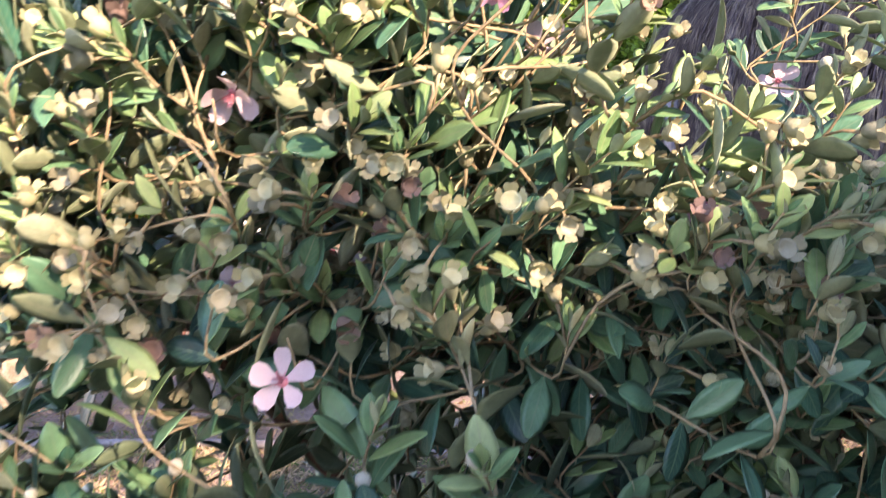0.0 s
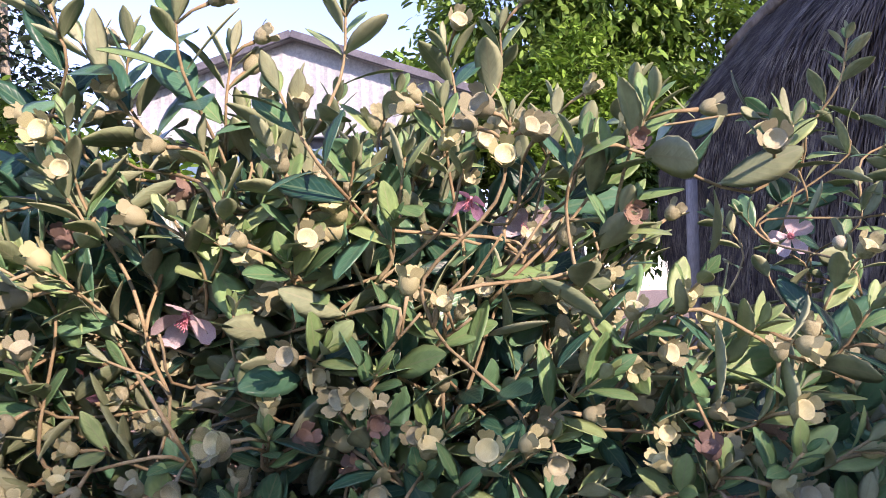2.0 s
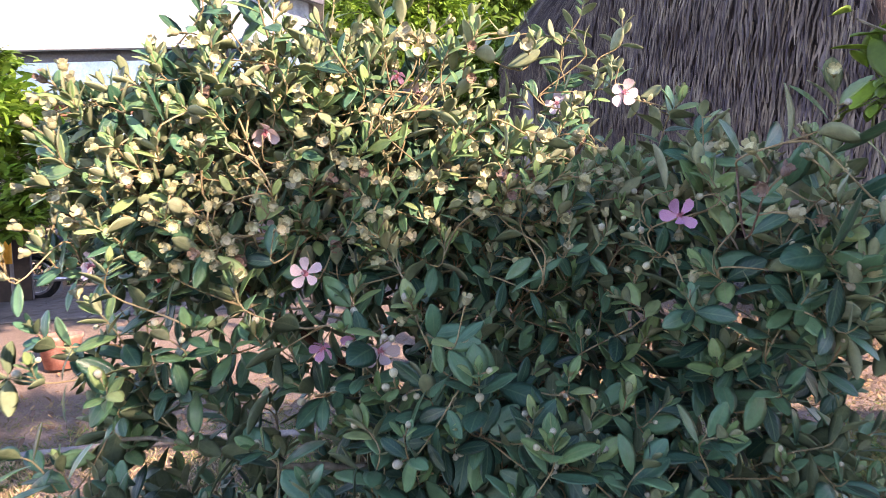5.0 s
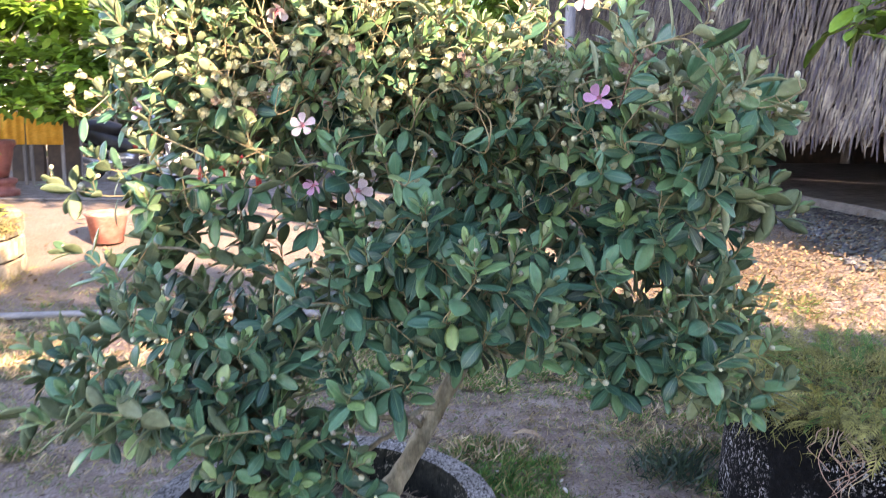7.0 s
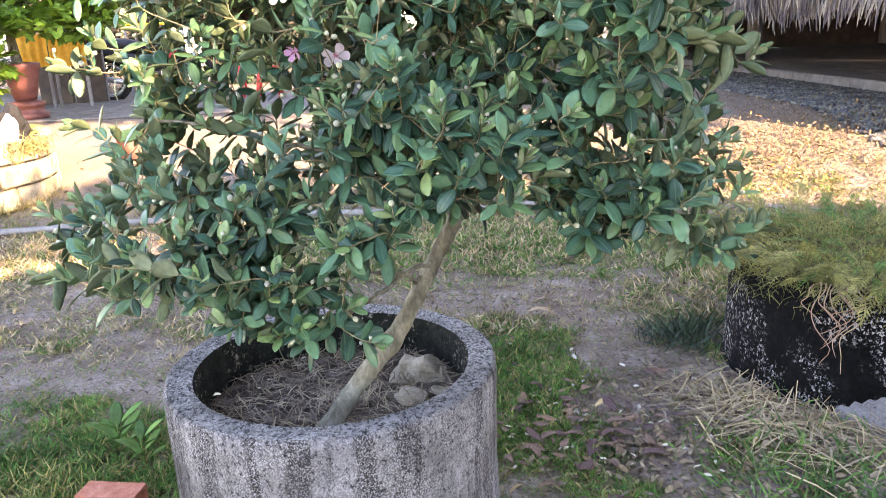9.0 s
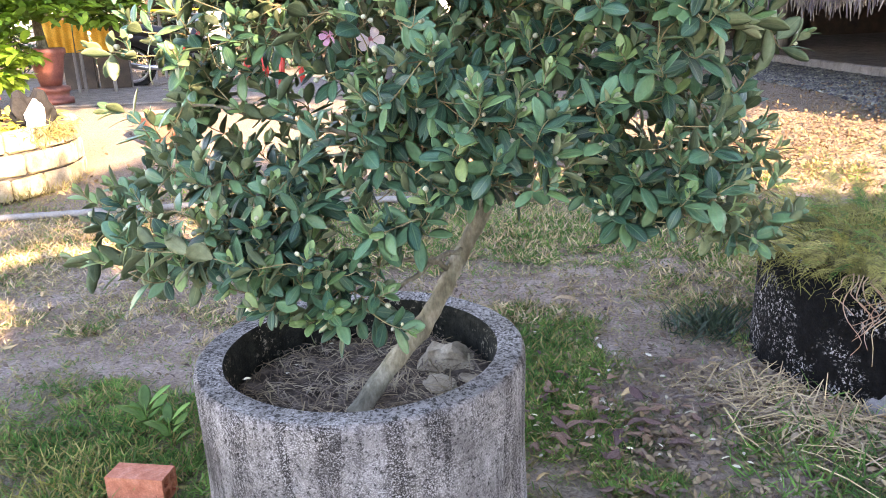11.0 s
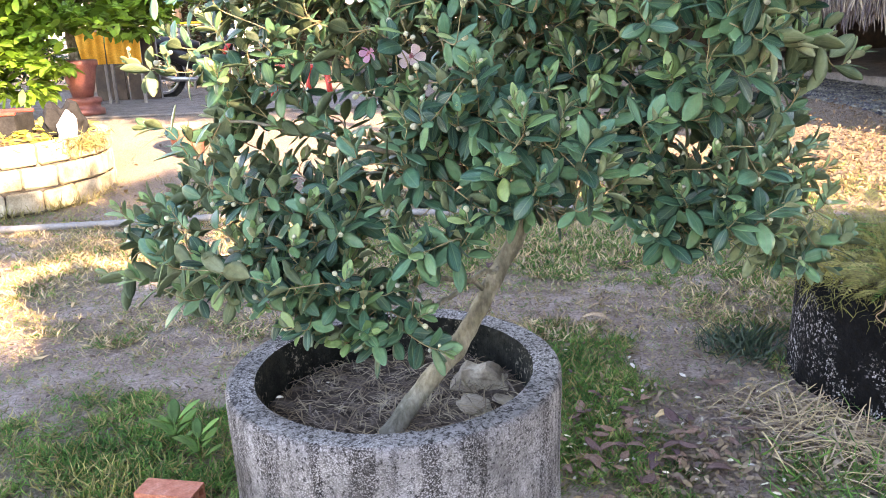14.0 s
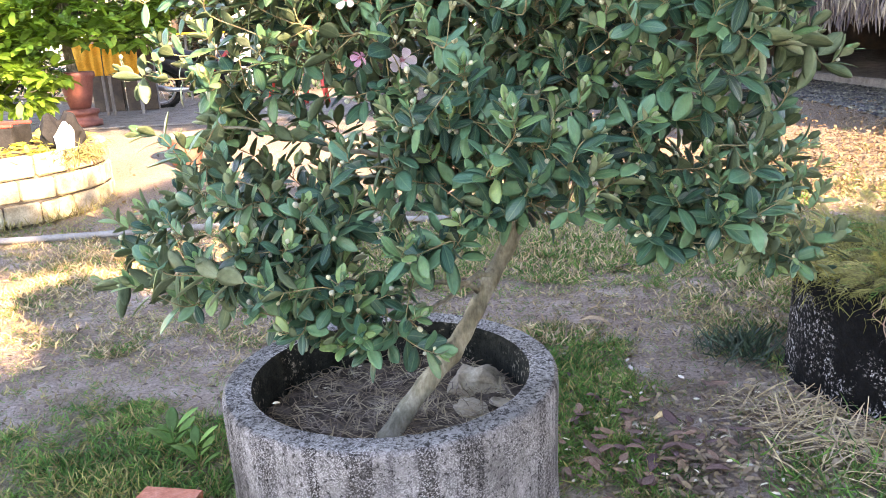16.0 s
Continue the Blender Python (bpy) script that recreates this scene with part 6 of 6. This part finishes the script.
# ---- the shed with the white gable ----
def shed():
    t = thing("shed", (-4.5, 17.5, 0.4), "tall shed with a white sheet-metal gable and blue band", "shed")
    x0, x1, y, ze, zp, zb = -7.35, 0.0, 17.0, 5.92, 7.17, 5.05
    xm = (x0 + x1) / 2
    n = 90
    v, f = [], []
    for i in range(n + 1):
        x = x0 + (x1 - x0) * i / n
        top = ze + (zp - ze) * (1 - abs(x - xm) / (xm - x0))
        yy = y + (0.008 if i % 3 else -0.006)
        v += [(x, yy, zb), (x, yy, top)]
    f = [(2 * i, 2 * i + 2, 2 * i + 3, 2 * i + 1) for i in range(n)]
    Geo().add(v, f).put("gable", sheet_white, t, "white corrugated sheet-metal gable", smooth=False)
    part("gable_backing", box((x1 - x0, 0.1, 1.0), (xm, y + 0.12, zb + 0.5), 0), sheet_white, t)
    part("shadow_gap", box((x1 - x0, 0.2, 0.28), (xm, y + 0.25, zb - 0.14), 0), trim_dark, t)
    part("gutter", box((x1 - x0, 0.16, 0.10), (xm, y - 0.1, zb), 0.01), sheet_white, t)
    part("blue_band", box((x1 - x0, 0.12, 0.75), (xm, y + 0.05, zb - 0.65), 0.01), sheet_blue, t, "faded blue sheet-metal band")
    part("ledge", box((x1 - x0 + 0.3, 0.5, 0.10), (xm, y - 0.1, zb - 1.08), 0.01), sheet_white, t)
    part("fascia", box((x1 - x0 + 0.2, 0.2, 0.25), (xm, y, zb - 1.26), 0.01), wall_brown, t, "red-brown fascia board")
    # Dark backdrop and dark posts stand for the deep shade below the fascia.
    part("shade_backdrop", box((x1 - x0, 0.15, 3.3), (xm, y + 6.5, 2.05), 0), wood_shaded, t, "dark backdrop for the deep shade under the shed roof")
    for i in range(5):
        part("post", box((0.18, 0.18, 3.4), (x0 + 0.1 + i * (x1 - x0 - 0.2) / 4, y, 2.1), 0.01), wood_shaded, t)
    for s in (-1, 1):
        a = math.degrees(math.atan2(zp - ze, xm - x0))
        L = math.hypot(zp - ze, xm - x0) + 0.35
        bm = box((L, 9.0, 0.09), bevel=0.01)
        bmesh.ops.transform(bm, matrix=pose(xm + s * (L / 2) * math.cos(radians(a)), y + 4.2, zp + 0.06 - (L / 2) * math.sin(radians(a)), 0, s * a, 0), verts=bm.verts)
        part("roof_slope", bm, roof_tin, t)
        bm = box((L, 0.10, 0.16), bevel=0.01)
        bmesh.ops.transform(bm, matrix=pose(xm + s * (L / 2) * math.cos(radians(a)), y - 0.33, zp + 0.05 - (L / 2) * math.sin(radians(a)), 0, s * a, 0), verts=bm.verts)
        part("barge_board", bm, trim_dark, t, "dark grey barge board")
    for x in (x0, x1):
        part("side_wall", box((0.15, 8.5, 5.8), (x, y + 4.4, 3.3), 0), plaster, t)


shed()

# ---- trees behind ----
tree("tree", (1.8, 22, 0.4), "tall broadleaf tree with hanging bright foliage", 7.0, [((0.8, 21, 6.0), (1.7, 1.5, 1.6)), ((2.6, 20.5, 6.4), (1.9, 1.5, 1.8)), ((4.6, 21, 6.6), (1.8, 1.5, 1.9)), ((1.6, 21, 9.0), (2.4, 1.8, 1.8)), ((4.2, 21, 9.6), (2.4, 1.8, 1.9)), ((6.6, 21.5, 8.6), (2.0, 1.6, 2.0)), ((2.6, 20.4, 3.6), (2.8, 1.2, 1.8)), ((6.0, 21, 4.5), (1.8, 1.4, 2.2))], 0.34, 30000, mid_leaf, trunk_r=0.3, flat=0.8, down=0.6)
tree("tree", (2.6, 19.3, 0.4), "rounded yellow-green shrub tree in full sun", 4.0, [((1.7, 18.8, 5.9), (1.1, 0.9, 1.1)), ((2.9, 18.7, 6.5), (1.1, 0.9, 1.3)), ((3.7, 18.9, 5.4), (0.9, 0.8, 1.2)), ((2.4, 18.7, 4.4), (1.3, 0.9, 1.2))], 0.20, 9000, bright_leaf, trunk_r=0.14, flat=0.7, down=0.2)
tree("tree", (-2.2, 31, 0.4), "far rounded green tree behind the shed", 8.0, [((-2.6, 31, 9.2), (2.2, 1.8, 1.7)), ((0.2, 31, 9.8), (2.4, 1.8, 2.0)), ((-1.0, 31, 7.0), (3.0, 1.8, 1.8))], 0.45, 6000, mid_leaf, trunk_r=0.35)
tree("hedge", (-4.6, 14.0, 0.4), "dense dark green hedge behind the patio", 1.4, [((-8.2, 13.9, 1.5), (1.2, 0.6, 1.1)), ((-6.2, 13.9, 1.6), (1.3, 0.6, 1.2)), ((-4.3, 13.9, 1.5), (1.3, 0.6, 1.1)), ((-2.4, 13.9, 1.6), (1.2, 0.6, 1.2)), ((-0.6, 13.9, 1.3), (1.0, 0.6, 0.9))], 0.14, 12000, dark_leaf, trunk_r=0.07, category="hedge")
tree("conifer_tree", (-10.3, 17.0, 0.4), "tall dark feathery conifer", 9.0, [((-10.3, 17, 8.0), (1.0, 1.0, 1.2)), ((-10.0, 17, 6.3), (1.5, 1.3, 0.9)), ((-10.6, 17, 4.6), (1.8, 1.5, 1.0)), ((-10.2, 16.6, 2.8), (1.9, 1.5, 1.1))], 0.26, 7000, dark_leaf, trunk_r=0.2, flat=0.4, down=0.3)
tree("tree", (-9.2, 13.2, 0.4), "broadleaf tree shading the patio", 3.6, [((-9.0, 13, 3.3), (1.4, 1.2, 0.9)), ((-7.6, 13.2, 3.6), (1.3, 1.2, 0.8)), ((-8.6, 13, 4.8), (1.4, 1.2, 0.7))], 0.24, 5000, mid_leaf, trunk_r=0.14)
# Two unseen trees, added so their crowns block sun from patio and yard.
tree("unseen_shade_tree", (6.4, 0.2, 0.0), "unseen spreading tree added to shade the patio", 6.0, [((2.7, 1.5, 5.7), (1.5, 1.1, 0.4)), ((1.4, 2.1, 5.8), (1.3, 1.0, 0.4)), ((4.2, 0.9, 5.9), (1.5, 1.2, 0.4)), ((3.2, 2.6, 5.8), (1.4, 0.9, 0.4)), ((1.8, 2.9, 5.8), (1.2, 0.9, 0.4)), ((5.1, 1.7, 5.9), (1.2, 0.9, 0.4)), ((2.1, 3.7, 5.8), (1.2, 0.8, 0.4)), ((1.5, 4.4, 5.8), (0.9, 0.6, 0.4))], 0.22, 14500, mid_leaf, lean=(-1.2, 0.5), trunk_r=0.22)
tree("unseen_shade_tree", (2.1, -4.3, 0.0), "unseen flat-crowned tree added to shade yard and bush", 5.4, [((3.1, -4.4, 5.6), (1.5, 0.7, 0.26)), ((4.6, -3.6, 5.7), (1.3, 0.7, 0.26)), ((1.7, -5.2, 5.6), (1.2, 0.7, 0.26)), ((3.0, -6.2, 5.6), (0.5, 0.5, 0.24)), ((3.78, -6.5, 5.6), (0.34, 0.25, 0.2)), ((4.76, -6.27, 5.6), (0.15, 0.10, 0.12)), ((2.4, -6.4, 5.5), (0.9, 0.7, 0.24))], 0.16, 7500, mid_leaf, trunk_r=0.12)
for i, (x, y, s) in enumerate(((-22, 34, 1.2), (-15, 38, 1.0), (8, 40, 1.1), (16, 36, 1.3), (26, 30, 1.2), (-30, 24, 1.1))):
    tree("tree", (x, y, 0.4), "far green tree at the edge of the yard", 5 * s, [((x, y, 6 * s), (3.0 * s, 2.2 * s, 2.4 * s)), ((x - 2 * s, y, 4.6 * s), (2.2 * s, 2.0 * s, 1.8 * s)), ((x + 2 * s, y, 4.8 * s), (2.3 * s, 2.0 * s, 1.9 * s))], 0.5, 3200, mid_leaf, trunk_r=0.3)


# ---- behind the camera: unseen house, added so its eave shades the lower bush ----
def unseen_shade_house():
    u = Vector((0.4, 0.917, 0))
    w = Vector((0.917, -0.4, 0))
    mid_p = Vector((2.03, -6.26, 0))
    t = thing("house", mid_p + w * 3, "unseen plain plastered house with a tin roof, added for shade", "house")
    turn = math.degrees(math.atan2(u.y, u.x))
    part("wall", box((11.2, 5.0, 3.9), tuple(mid_p + w * 3.4 + Vector((0, 0, 1.95))), 0, turn), plaster, t)
    part("roof", box((11.8, 6.4, 0.12), tuple(mid_p + w * 3.2 + Vector((0, 0, 4.062))), 0.01, turn), roof_tin, t)


unseen_shade_house()


# ---- grass, last ----
def grass(name, n, x0, x1, y0, y1, lo, hi, m, power, label, keep=1.0, bare=0.05):
    x, y = rng.uniform(x0, x1, n), rng.uniform(y0, y1, n)
    g = turf_at(x, y)
    tuft = 0.5 + 0.5 * np.tanh(2.5 * wave(x, y, 34.0, 21))
    ok = (rng.random(n) < keep * (bare + g ** power) * (0.12 + 1.2 * tuft)) & (np.hypot(x - PX, y - PY) > 0.425) & (np.hypot(x - 1.93, y - 1.73) > 0.575) & ~((abs(x + 0.79) < 0.11) & (abs(y - 1.055) < 0.06))
    x, y, g = x[ok], y[ok], g[ok]
    k = len(x)
    w = np.stack([x, y, rise(x, y) - 0.004], -1)
    d = random_dirs(k, 0.3) * rng.uniform(0.4, 1.7, k)[:, None] + np.array([0, 0, 0.75])
    strip = [(0, -0.05, 0), (0, 0.05, 0), (0.5, -0.055, 0.0), (0.5, 0.055, 0.0), (0.95, 0, -0.30)]
    ob = scatter(name, strip, [(0, 2, 3, 1), (2, 4, 3)], w, axes(d, random_dirs(k, 0.2)), rng.uniform(lo, hi, k) * (0.6 + 0.5 * g), [m])
    return tagged(ob, label, "grass", kind="stuff")


grass("grass", 460000, -2.6, 2.4, 0.5, 3.2, 0.014, 0.052, grass_mat, 1.7, "short green grass in patches round the planters")
grass("dry_grass", 150000, -2.6, 2.4, 0.5, 3.2, 0.018, 0.06, dry_grass, 0.8, "short dry grass mixed through the turf", 0.5, 0.35)
grass("grass", 150000, -5.5, 5.0, 3.2, 6.2, 0.025, 0.075, grass_mat, 1.5, "thin green grass across the yard", 0.55)
grass("dry_grass", 110000, -5.5, 5.0, 3.2, 6.2, 0.025, 0.075, dry_grass, 1.0, "thin dry grass across the yard", 0.7, 0.4)
grass("dry_grass", 110000, -3.4, 2.6, 2.2, 4.8, 0.03, 0.09, straw_mat, 0.7, "matted tan straw-like grass over the earth", 0.55, 0.32)
grass("grass", 90000, -0.6, 2.8, 2.9, 4.8, 0.025, 0.07, grass_mat, 0.8, "thin yellowing grass behind the planter", 0.6, 0.25)
